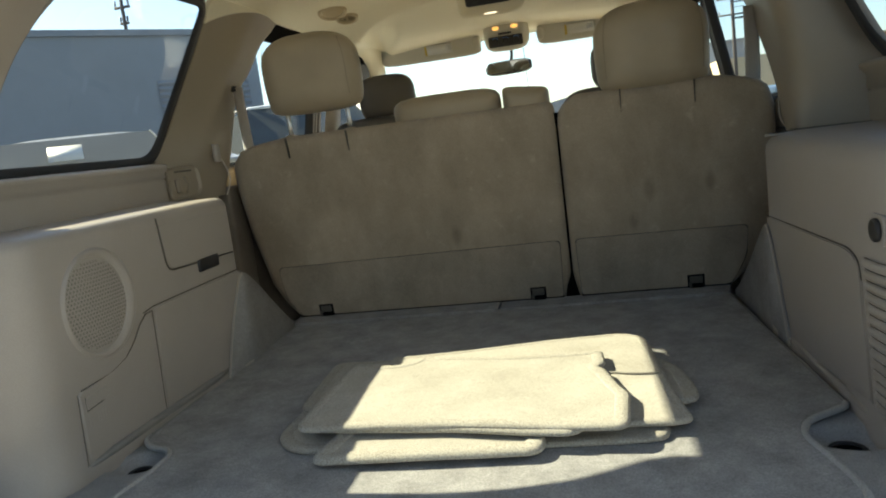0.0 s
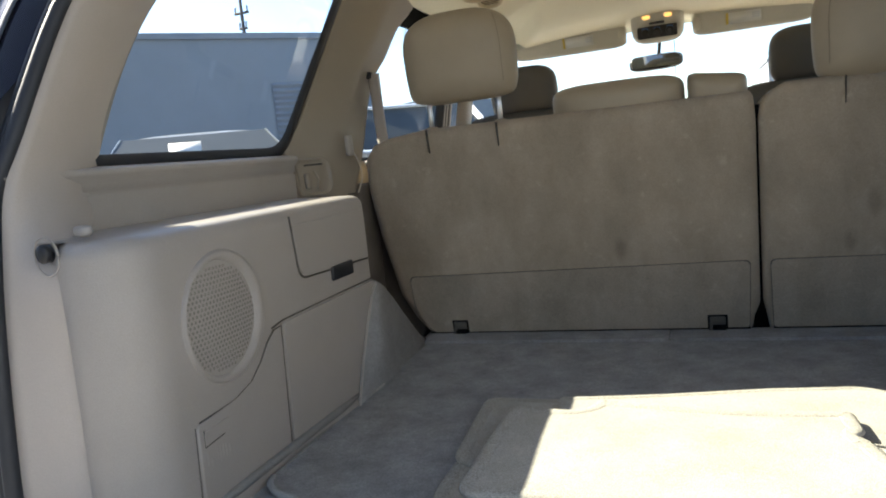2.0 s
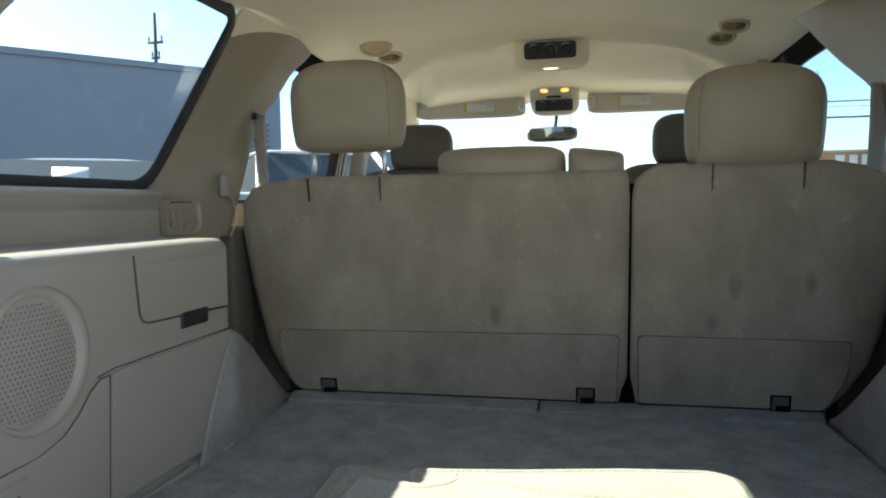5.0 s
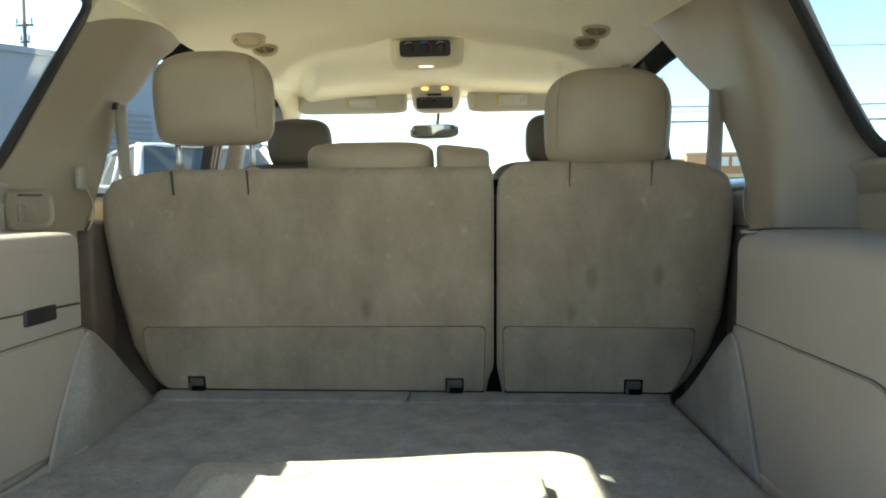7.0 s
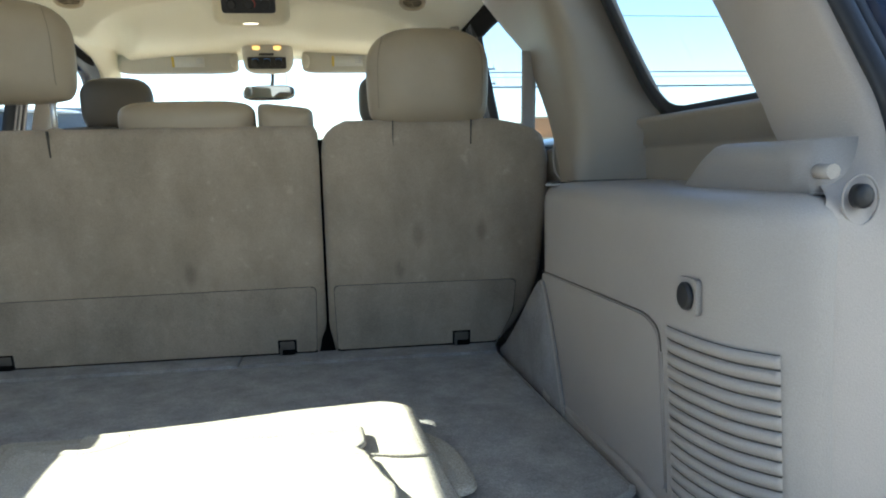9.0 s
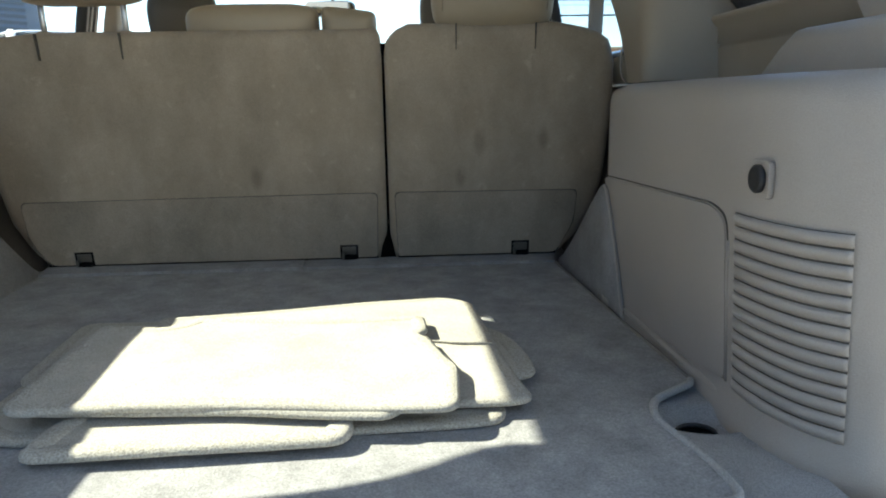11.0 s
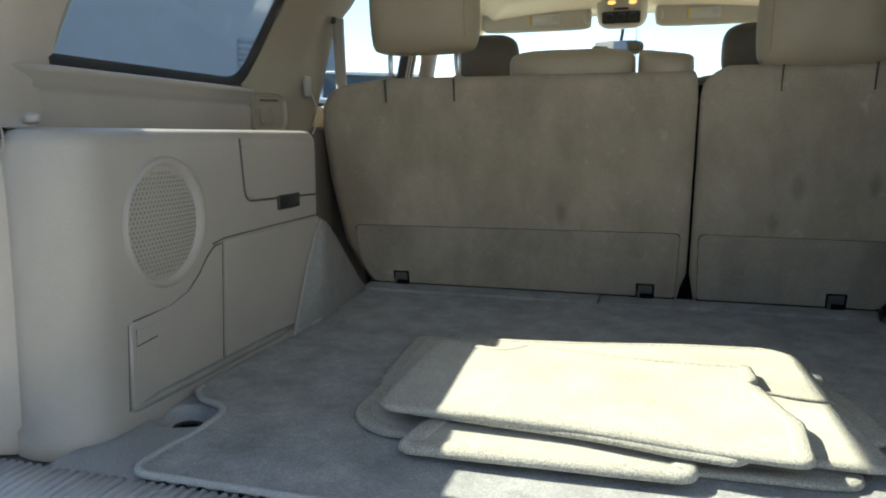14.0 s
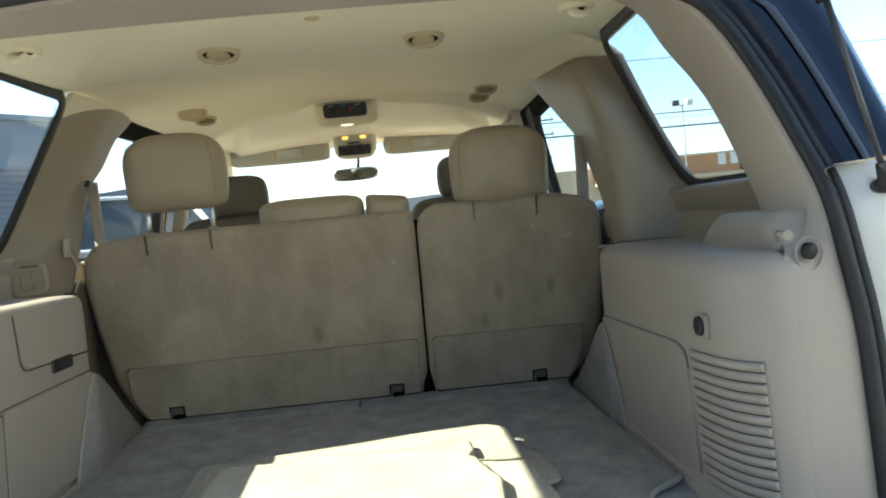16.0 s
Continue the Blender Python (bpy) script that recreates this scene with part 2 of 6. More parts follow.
HILL = mat("hill", (0.20, 0.22, 0.24), 0.95, grain=0.3, bump=0.2, stain=0.5, stain_scale=0.02)


# ---------- mesh helpers ----------
def thing(name, at, label, category, group="", kind=""):
    ob = new(name)
    ob.empty_display_size = 0.05
    ob.location = at
    return tagged(ob, label, category, group, kind)


def part(name, bm, material, parent=None, label="", smooth=True, bevel=0.0, solid=0.0, doubles=True):
    """One bmesh, in world coordinates, as one mesh object under a thing or a part."""
    if doubles:
        bmesh.ops.remove_doubles(bm, verts=bm.verts, dist=1e-5)
    bmesh.ops.recalc_face_normals(bm, faces=bm.faces)
    me = bpy.data.meshes.new(name)
    bm.to_mesh(me)
    bm.free()
    me.materials.append(material)
    if smooth:
        me.shade_smooth()
        for p in me.polygons:
            if len(p.vertices) > 4:
                p.use_smooth = False
    ob = new(name, me)
    if solid:
        so = ob.modifiers.new("solid", "SOLIDIFY")
        so.thickness, so.offset = solid, 0
    if bevel:
        bv = ob.modifiers.new("bevel", "BEVEL")
        bv.width, bv.segments, bv.limit_method, bv.angle_limit = bevel, 3, "ANGLE", radians(40)
    if parent:
        ob.parent = parent
        if parent.type == "EMPTY":
            ob.matrix_parent_inverse = Matrix.Translation(-parent.location)
    if label:
        tagged(ob, label)
    return ob


def sheet(rows, closed=False):
    """A grid of faces through rows of points."""
    bm = bmesh.new()
    vs = [[bm.verts.new(p) for p in r] for r in rows]
    for a, b in zip(vs, vs[1:]):
        n = len(a)
        for i in range(n if closed else n - 1):
            j = (i + 1) % n
            bm.faces.new((a[i], a[j], b[j], b[i]))
    return bm


def capped(rows):
    """A closed tube of rings with both ends filled."""
    bm = bmesh.new()
    vs = [[bm.verts.new(p) for p in r] for r in rows]
    n = len(vs[0])
    for a, b in zip(vs, vs[1:]):
        for i in range(n):
            j = (i + 1) % n
            bm.faces.new((a[i], a[j], b[j], b[i]))
    bm.faces.new(vs[0])
    bm.faces.new(vs[-1])
    return bm


def tube(points, r, sides=8):
    """A round rod along points."""
    pts = [Vector(p) for p in points]
    rows = []
    side = None
    for i, p in enumerate(pts):
        way = (pts[min(i + 1, len(pts) - 1)] - pts[max(i - 1, 0)]).normalized()
        if side is None:
            side = way.orthogonal().normalized()
        side = (side - way * side.dot(way)).normalized()
        up = way.cross(side)
        rad = r[i] if isinstance(r, (list, tuple)) else r
        rows.append([p + rad * (math.cos(a) * side + math.sin(a) * up) for a in (2 * math.pi * k / sides for k in range(sides))])
    return capped(rows)


def box(x0, x1, y0, y1, z0, z1, r=0.0, seg=2):
    bm = bmesh.new()
    bmesh.ops.create_cube(bm, size=1, matrix=Matrix.LocRotScale(((x0 + x1) / 2, (y0 + y1) / 2, (z0 + z1) / 2), None, (x1 - x0, y1 - y0, z1 - z0)))
    if r:
        bmesh.ops.bevel(bm, geom=bm.edges[:], offset=r, segments=seg, profile=0.5, affect="EDGES")
    return bm


def join(*bms):
    out = bmesh.new()
    for b in bms:
        me = bpy.data.meshes.new("tmp")
        b.to_mesh(me)
        b.free()
        out.from_mesh(me)
        bpy.data.meshes.remove(me)
    return out


def moved(bm, m):
    bm.transform(m)
    return bm


def prism(outline, m, depth, r=0.0, seg=2):
    """A 2D outline (u, v) raised by depth along w, rounded on its raised edge, and taken to the world by m."""
    bm = bmesh.new()
    low = [bm.verts.new((u, v, 0)) for u, v in outline]
    top = [bm.verts.new((u, v, depth)) for u, v in outline]
    n = len(outline)
    for i in range(n):
        j = (i + 1) % n
        bm.faces.new((low[i], low[j], top[j], top[i]))
    f = bm.faces.new(top)
    bm.faces.new(low[::-1])
    if r:
        bmesh.ops.bevel(bm, geom=list(f.edges), offset=r, segments=seg, profile=0.5, affect="EDGES")
    bm.transform(m)
    return bm


def rounded(points, radii, seg=5):
    """A closed 2D outline with rounded corners."""
    out = []
    n = len(points)
    if not isinstance(radii, (list, tuple)):
        radii = [radii] * n
    for i in range(n):
        p, a, b = Vector(points[i]), Vector(points[i - 1]), Vector(points[(i + 1) % n])
        da, db = (a - p), (b - p)
        r = min(radii[i], da.length * 0.45, db.length * 0.45)
        if r < 1e-5:
            out.append(tuple(p))
            continue
        s, e = p + da.normalized() * r, p + db.normalized() * r
        for k in range(seg + 1):
            t = k / seg
            out.append(tuple(s * (1 - t) ** 2 + 2 * p * t * (1 - t) + e * t * t))
    return out


def curve2(points, n=8):
    """A smooth open curve through points of any size."""
    pts = [Vector(p) for p in points]
    out = []
    for i in range(len(pts) - 1):
        p0, p1, p2, p3 = pts[max(i - 1, 0)], pts[i], pts[i + 1], pts[min(i + 2, len(pts) - 1)]
        for k in range(n):
            t = k / n
            out.append(0.5 * (2 * p1 + (p2 - p0) * t + (2 * p0 - 5 * p1 + 4 * p2 - p3) * t * t + (3 * p1 - p0 - 3 * p2 + p3) * t ** 3))
    return out + [pts[-1]]


def pillow(centre, axes, half, p=4.0, edge=3.0, n=28, wobble=0.0, seed=0.0, taper=0.0):
    """A cushion: axes (across, up, deep), half sizes; p rounds its outline, edge its thickness."""
    ax, up, dp = (Vector(a) for a in axes)
    c = Vector(centre)
    rows = []
    m = n
    bm = bmesh.new()
    def pt(u, v, s):
        # squeeze the square into a superellipse
        k = (abs(u) ** p + abs(v) ** p) ** (1 / p)
        mx = max(abs(u), abs(v))
        f = mx / k if k > 1e-9 else 1.0
        uu, vv = u * f, v * f
        d = (max(0.0, 1 - (mx ** edge))) ** (1 / 2.2)
        w = wobble * noise.noise(Vector((uu * 2.3 + seed, vv * 2.3, s)))
        return c + ax * (uu * half[0] * (1 + taper * vv)) + up * (vv * half[1]) + dp * (s * d * half[2] + w * d)
    grid = {}
    def steps(k):
        t = 2 * k / m - 1
        return math.copysign(1 - (1 - abs(t)) ** 1.5, t)
    for s in (1, -1):
        for i in range(m + 1):
            for j in range(m + 1):
                rim = i in (0, m) or j in (0, m)
                key = (i, j, 0 if rim else s)
                if key not in grid:
                    grid[key] = bm.verts.new(pt(steps(i), steps(j), s))
        for i in range(m):
            for j in range(m):
                ks = [(i, j), (i + 1, j), (i + 1, j + 1), (i, j + 1)]
                vs = [grid[(a, b, 0 if a in (0, m) or b in (0, m) else s)] for a, b in ks]
                bm.faces.new(vs if s > 0 else vs[::-1])
    return bm


YZ = lambda x, s: Matrix(((0, 0, s, x), (1, 0, 0, 0), (0, 1, 0, 0), (0, 0, 0, 1)))     # (u, v, w) -> y, z, x
XY = lambda z: Matrix.Translation((0, 0, z))


# ================= the load floor =================
floor = tagged(part("floor", box(-0.90, 0.92, -1.14, 1.75, -0.06, -0.030), FLOOR_CARPET, smooth=False), "grey carpeted floor pan of the car", "floor", kind="structure")

TIE_DOWNS = ((-0.545, -0.950, 14), (0.624, -0.938, -14))


def ledge_z(x, y):
    """Side carpet level, with a smooth oval well round each tie-down."""
    z = -0.005
    for cx, cy, turn in TIE_DOWNS:
        a = radians(turn)
        u, v = (x - cx) * math.cos(a) + (y - cy) * math.sin(a), -(x - cx) * math.sin(a) + (y - cy) * math.cos(a)
        d = math.hypot(u / 0.066, v / 0.047)
        z -= 0.027 * (1 - min(1.0, d) ** 2.4) ** 1.5
    return z


tagged(part("floor_side_carpet", sheet([[(x, y, ledge_z(x, y)) for x in (-0.62 + 1.32 * i / 330 for i in range(331))] for y in (-1.15 + 0.32 * j / 80 for j in range(81))]), SIDE_CARPET),
               "grey carpet strip showing beside the cargo carpet", "carpet", kind="structure")

outline = rounded([(-0.607, -0.085), (-0.597, -0.50), (-0.582, -0.880), (-0.548, -0.914), (-0.504, -0.926), (-0.483, -0.955), (-0.481, -1.03), (-0.490, -1.085), (-0.488, -1.150),
                   (0.585, -1.150), (0.584, -1.09), (0.572, -1.02), (0.559, -0.955), (0.576, -0.905), (0.616, -0.876), (0.653, -0.850), (0.649, -0.80), (0.632, -0.465), (0.618, -0.085)],
                  [0.01, 0.05, 0.018, 0.02, 0.02, 0.02, 0.03, 0.02, 0.03, 0.035, 0.03, 0.03, 0.03, 0.02, 0.02, 0.016, 0.02, 0.05, 0.01])
cargo = thing("cargo_carpet", (0, -0.6, 0), "worn blue-grey cargo area carpet with a bound edge", "carpet")
part("carpet_pad", prism(outline, XY(-0.001), 0.008, 0.003), FLOOR_CARPET, cargo, smooth=False)
rim = [(x, y, 0.0056) for x, y in outline]
rear = [k for k, p in enumerate(rim) if p[1] < -0.84]
part("bound_edge", tube(rim[rear[0]:rear[-1] + 1], 0.0056, 8), WELT, cargo, "pale grey bound edging")
part("side_edge", tube(rim[rear[-1]:] + rim[:rear[0] + 1], 0.0036, 6), BINDING, cargo)

flap = thing("floor_flap", (0, -0.04, 0), "carpeted hinge flap behind the rear seats", "flap")
part("flap_panel", prism(rounded([(-0.628, -0.004), (-0.612, -0.094), (0.002, -0.094), (0.002, -0.004)], 0.006), XY(0.0), 0.013, 0.004), FLOOR_CARPET, flap, smooth=False)
part("flap_panel", prism(rounded([(0.008, -0.004), (0.008, -0.094), (0.615, -0.094), (0.634, -0.004)], 0.006), XY(0.0), 0.0125, 0.004), FLOOR_CARPET, flap, smooth=False)


def tie_down(x, y, turn):
    t = thing("tie_down", (x, y, -0.02), "recessed cargo tie-down ring in a dark slot in the floor", "tie-down", "floor tie-downs")
    m = Matrix.Translation((x, y, 0)) @ pose(0, 0, 0, 0, 0, turn)
    part("pocket", moved(pillow((-0.004, 0.002, -0.0300), ((1, 0, 0), (0, 1, 0), (0, 0, 1)), (0.037, 0.021, 0.0045), 2.3, 2.2, 16), m), DARK, t)
    part("loop", tube([m @ Vector((-0.002 + 0.025 * math.cos(a), -0.002 + 0.012 * math.sin(a), -0.0265 + 0.006 * math.sin(a))) for a in (k * math.pi / 10 for k in range(11))], 0.0028, 6), BLACK, t)
    return t


for spot in TIE_DOWNS:
    tie_down(*spot)

# ribbed sill plate
sill = thing("sill_plate", (0, -1.22, 0), "grey ribbed plastic sill plate at the tailgate", "sill plate")
prof = [(-1.150, -0.004), (-1.160, 0.003), (-1.20, 0.003), (-1.26, -0.004), (-1.30, -0.025), (-1.315, -0.07)]
part("plate", sheet([[(x, y, z - 0.003) for y, z in prof] for x in (-0.82 + 1.68 * i / 60 for i in range(61))]), SILL, sill)
rib_prof = [(-1.158, 0.004), (-1.20, 0.0035), (-1.255, -0.003), (-1.295, -0.022)]
rib_bm = bmesh.new()
for k in range(104):
    x = -0.72 + k * 0.0143
    t = tube([(x, y, z - 0.0048) for y, z in rib_prof], 0.0048, 8)
    me = bpy.data.meshes.new("tmp")
    t.to_mesh(me)
    t.free()
    rib_bm.from_mesh(me)
    bpy.data.meshes.remove(me)
tagged(part("rib", rib_bm, SILL, sill, doubles=False), kind="stuff")
for k in range(38):
    x = -0.44 + k * 0.027
    if k == 0:
        notch = part("carpet_clip", box(x, x + 0.009, -1.1575, -1.151, -0.001, 0.004, 0.001, 1), DARK, sill)
    else:
        c = notch.copy()
        scene.collection.objects.link(c)
        c.matrix_basis = Matrix.Translation((k * 0.027, 0, 0))


# ================= side trim =================
def side_body(plan, wall_x, top, r=0.035, s=1):
    """The moulded side box: a plan curve swept with a rounded shoulder, and its deck out to the wall."""
    pts = [Vector((x, y, 0)) for x, y in plan]
    rows = [[] for _ in range(16)]
    for i, p in enumerate(pts):
        way = (pts[min(i + 1, len(pts) - 1)] - pts[max(i - 1, 0)]).normalized()
        out = Vector((way.y, -way.x, 0)) * s          # towards the cabin
        zs = [-0.02, 0.012, 0.02, 0.1, 0.2, 0.3, top - r]
        col = [p + out * (0.006 if z < 0.015 else 0.0) + Vector((0, 0, z)) for z in zs]
        for k in range(1, 6):
            a = k / 5 * math.pi / 2
            col.append(p - out * (r - r * math.cos(a)) + Vector((0, 0, top - r + r * math.sin(a))))
        end = Vector((wall_x, min(max(p.y, -1.09), -0.40), top + 0.004))
        last = col[-1]
        for k in range(1, 5):
            col.append(last.lerp(end, k / 4))
        for row, q in zip(rows, col):
            row.append(q)
    return sheet(rows)


def arc(cx, cy, r, a0, a1, n=8):
    return [(cx + r * math.cos(radians(a0 + (a1 - a0) * k / n)), cy + r * math.sin(radians(a0 + (a1 - a0) * k / n))) for k in range(n + 1)]


def groove(points, parent, r=0.0016):
    return part("seam", tube(points, r * 0.8, 6), SEAM, parent)


# --- left ---
XL = -0.588
plan_l = [(-0.80, -0.392)] + arc(XL - 0.03, -0.425, 0.03, 95, 0, 5) + [(XL, y) for y in (-0.50, -0.62, -0.75, -0.88, -1.0)] + arc(XL - 0.075, -1.035, 0.075, 0, -88, 8) + [(-0.69, -1.105), (-0.72, -1.08), (-0.78, -1.05)]
left_trim = thing("quarter_trim", (-0.7, -0.75, 0), "moulded grey-beige plastic side trim with a round speaker grille", "trim panel", kind="")
part("moulding", side_body(plan_l, -0.80, 0.427, 0.024, -1), TRIM, left_trim)

lid = part("storage_lid", prism(rounded([(-0.708, 0.396), (-0.697, 0.303), (-0.424, 0.295), (-0.424, 0.396)], [0.004, 0.022, 0.006, 0.004]), YZ(XL - 0.002, 1), 0.0055, 0.003), TRIM, left_trim)
part("latch", box(XL - 0.004, XL + 0.0055, -0.586, -0.499, 0.272, 0.302, 0.004), BLACK, lid, "black latch")
groove([(XL + 0.001, y, z) for y, z in rounded([(-0.712, 0.412), (-0.701, 0.299), (-0.424, 0.291)], [0, 0.024, 0])], lid, 0.0022)
part("lower_panel", prism(rounded([(-0.772, 0.238), (-0.413, 0.241), (-0.413, 0.205), (-0.532, 0.020), (-0.772, 0.020)], [0.012, 0.004, 0.03, 0.01, 0.006]), YZ(XL - 0.002, 1), 0.0060, 0.003), TRIM, left_trim)
groove([(XL + 0.0005, y, z) for y, z in ((-0.805, 0.237), (-0.77, 0.2425), (-0.60, 0.2445), (-0.41, 0.2455))], left_trim, 0.0016)
groove([(XL + 0.0002, -0.7765, z) for z in (0.018, 0.1, 0.2, 0.236)], left_trim, 0.0012)
jack_out = [(-0.781, 0.234), (-0.800, 0.233), (-0.822, 0.218), (-0.845, 0.192), (-0.875, 0.168), (-0.92, 0.155), (-1.004, 0.152), (-1.012, 0.146), (-1.010, 0.020), (-0.781, 0.020)]
jack = part("jack_cover", prism(jack_out, YZ(XL - 0.002, 1), 0.0055, 0.003), TRIM, left_trim)
groove([(XL + 0.0005, y, z) for y, z in jack_out[:7]], jack, 0.002)
groove([(XL + 0.0002, -1.013, 0.148), (XL + 0.0002, -1.0145, 0.02)], jack, 0.0012)
part("pull", prism(rounded([(-1.0, 0.137), (-0.945, 0.14), (-0.938, 0.131), (-0.945, 0.121), (-1.0, 0.117)], 0.004), YZ(XL + 0.0015, 1), 0.004, 0.002), TRIM, jack)
groove([(XL + 0.003, y, z) for y, z in ((-1.0, 0.139), (-1.0, 0.114), (-0.955, 0.118))], jack, 0.0016)
for k, (y, h) in enumerate(((-0.998, 0.02), (-0.988, 0.006), (-0.976, 0.018), (-0.970, 0.018), (-0.963, 0.018), (-0.956, 0.018), (-0.948, 0.012))):
    part("embossed_mark", box(XL + 0.001, XL + 0.0042, y, y + 0.0022, 0.086 - 0.004 * (k % 2), 0.086 + h, 0.0008, 1), TRIM, jack)

CY, CZ = -0.9185, 0.287
GY = CY - 0.0115                               # the grille sits towards the rear of its rim


def ring_x(r, dx, cy, n=48):
    return [Vector((XL + dx, cy + 0.965 * r * math.cos(k * math.tau / n), CZ + r * math.sin(k * math.tau / n))) for k in range(n)]


rim = part("speaker_rim", sheet([ring_x(0.1005, -0.001, CY), ring_x(0.0985, 0.0045, CY - 0.0005), ring_x(0.0945, 0.0080, CY - 0.003), ring_x(0.0885, 0.0065, CY - 0.008), ring_x(0.0845, -0.002, GY)], True), TRIM, left_trim)
part("speaker_grille", sheet([ring_x(0.0855, 0.0005, GY), ring_x(0.05, 0.003, GY), ring_x(0.02, 0.004, GY), ring_x(0.001, 0.0042, GY)], True), TRIM, rim)
verts, faces = [], []
for i in range(-16, 17):
    for j in range(-16, 17):
        y, z = 0.0078 * (i + 0.5 * (j % 2)), 0.0068 * j
        if y * y + z * z > 0.0795 ** 2:
            continue
        h = 0.0048 - 0.0040 * ((y * y + z * z) / 0.0072)
        b = len(verts)
        for k in range(6):
            a = k * math.tau / 6
            verts.append((XL + h, GY + y + 0.0024 * math.cos(a), CZ + z + 0.0024 * math.sin(a)))
        verts.append((XL + h - 0.0008, GY + y, CZ + z))
        faces += [(b + k, b + (k + 1) % 6, b + 6) for k in range(6)]
me = bpy.data.meshes.new("grille_hole")
me.from_pydata(verts, [], faces)
me.materials.append(GRILLE)
holes = new("grille_hole", me)
holes.parent = rim
tagged(holes, kind="stuff")


part("base_strip", join(tube([(XL - 0.006, -1.03, 0.018), (XL + 0.001, -1.00, 0.020), (XL + 0.004, -0.95, 0.022), (XL + 0.004, -0.60, 0.024), (XL + 0.001, -0.535, 0.026)], [0.001, 0.006, 0.008, 0.008, 0.006], 8), tube([(XL - 0.004, -1.02, 0.006), (XL - 0.004, -0.60, 0.006), (XL - 0.006, -0.53, 0.006)], 0.006, 6)), BINDING, left_trim, "grey rounded strip along the base")
part("hinge_pin", pillow((-0.672, -1.072, 0.440), ((1, -0.5, 0), (0, 0, 1), (0.5, 1, 0)), (0.018, 0.008, 0.009), 3, 2.4, 14), TRIM, left_trim)
# wheelhouse carpet between side box and seat
def wedge(s, x_box, x_seat):
    m = thing("wheelhouse_cover", (s * 0.7, -0.3, 0), "grey carpeted wheelhouse cover beside the seat base", "carpet panel", "wheelhouse covers")
    prof = curve2([(-0.548, 0.0), (-0.50, 0.10), (-0.455, 0.175), (-0.405, 0.232), (-0.33, 0.195), (-0.22, 0.115), (-0.10, 0.035), (-0.035, 0.004)], 5)
    rows = []
    for d in (0.0, 0.006, 0.02, 0.08, 0.2):
        row = []
        for p in prof:
            f = max(0.0, (p.x + 0.405) / 0.37)
            x = x_box + (x_seat - x_box) * f ** 1.3
            row.append((x + s * d, p.x, p.y + (0.0 if d == 0 else 0.010 * min(1, d / 0.02)) if p.y > 0.02 else p.y))
        rows.append(row)
    low = [(r[0], r[1], -0.01) for r in rows[0]]
    part("carpet_facing", sheet([low] + rows), WHEEL_CARPET, m)
    edge = [p for p in rows[0] if p[1] < -0.40]
    part("edge_piping", tube([(p[0] - s * 0.001, p[1] - 0.002, p[2]) for p in edge], 0.0028, 6), TRIM, m)
    return m


wedge(-1, -0.583, -0.632)
wedge(1, 0.645, 0.640)

# --- right ---
XR = 0.650
plan_r = [(0.83, -0.385)] + [(x, y) for x, y in arc(XR + 0.03, -0.415, 0.03, 85, 180, 5)] + [(XR, y) for y in (-0.50, -0.62, -0.75, -0.88, -0.965)] + \
    [(0.653, -1.00), (0.660, -1.035), (0.672, -1.068), (0.692, -1.095), (0.716, -1.112), (0.745, -1.114), (0.78, -1.09), (0.83, -1.05)]
right_trim = thing("quarter_trim", (0.75, -0.75, 0), "moulded grey-beige plastic side trim with louvred vent and power outlet", "trim panel")
part("moulding", side_body(plan_r, 0.83, 0.424, 0.035, 1), TRIM, right_trim)
low_out = rounded([(-0.398, 0.247), (-0.880, 0.262), (-0.922, 0.250), (-0.926, 0.040), (-0.508, 0.012), (-0.398, 0.19)], [0.004, 0.02, 0.02, 0.01, 0.02, 0.03])
part("lower_panel", prism(low_out, YZ(XR + 0.002, -1), 0.0036, 0.0016), TRIM, right_trim)
groove([(XR + 0.0002, y, z) for y, z in rounded([(-0.390, 0.2505), (-0.884, 0.2655), (-0.924, 0.254), (-0.929, 0.215)], [0, 0.02, 0.02, 0])], right_trim, 0.0014)
part("panel_edge", tube([(XR + 0.0003, -0.9295, z) for z in (0.225, 0.15, 0.04)], 0.0022, 6), TRIM, right_trim)
out_plate = part("outlet_plate", prism(rounded([(-1.020, 0.330), (-0.978, 0.330), (-0.978, 0.288), (-1.020, 0.288)], 0.008), YZ(XR + 0.006, -1), 0.0066, 0.001), TRIM, right_trim)
ringo = lambda r, dx, cy, cz, x0, s, n=28: [Vector((x0 + s * dx, cy + r * math.cos(k * math.tau / n), cz + r * math.sin(k * math.tau / n))) for k in range(n)]
cap = part("outlet_cap", capped([ringo(0.016, 0.0, -0.999, 0.309, XR - 0.001, -1), ringo(0.016, 0.004, -0.999, 0.309, XR - 0.001, -1), ringo(0.0138, 0.006, -0.999, 0.309, XR - 0.001, -1), ringo(0.010, 0.0055, -0.999, 0.309, XR - 0.001, -1)]), BLACK, out_plate, "round black outlet cap")

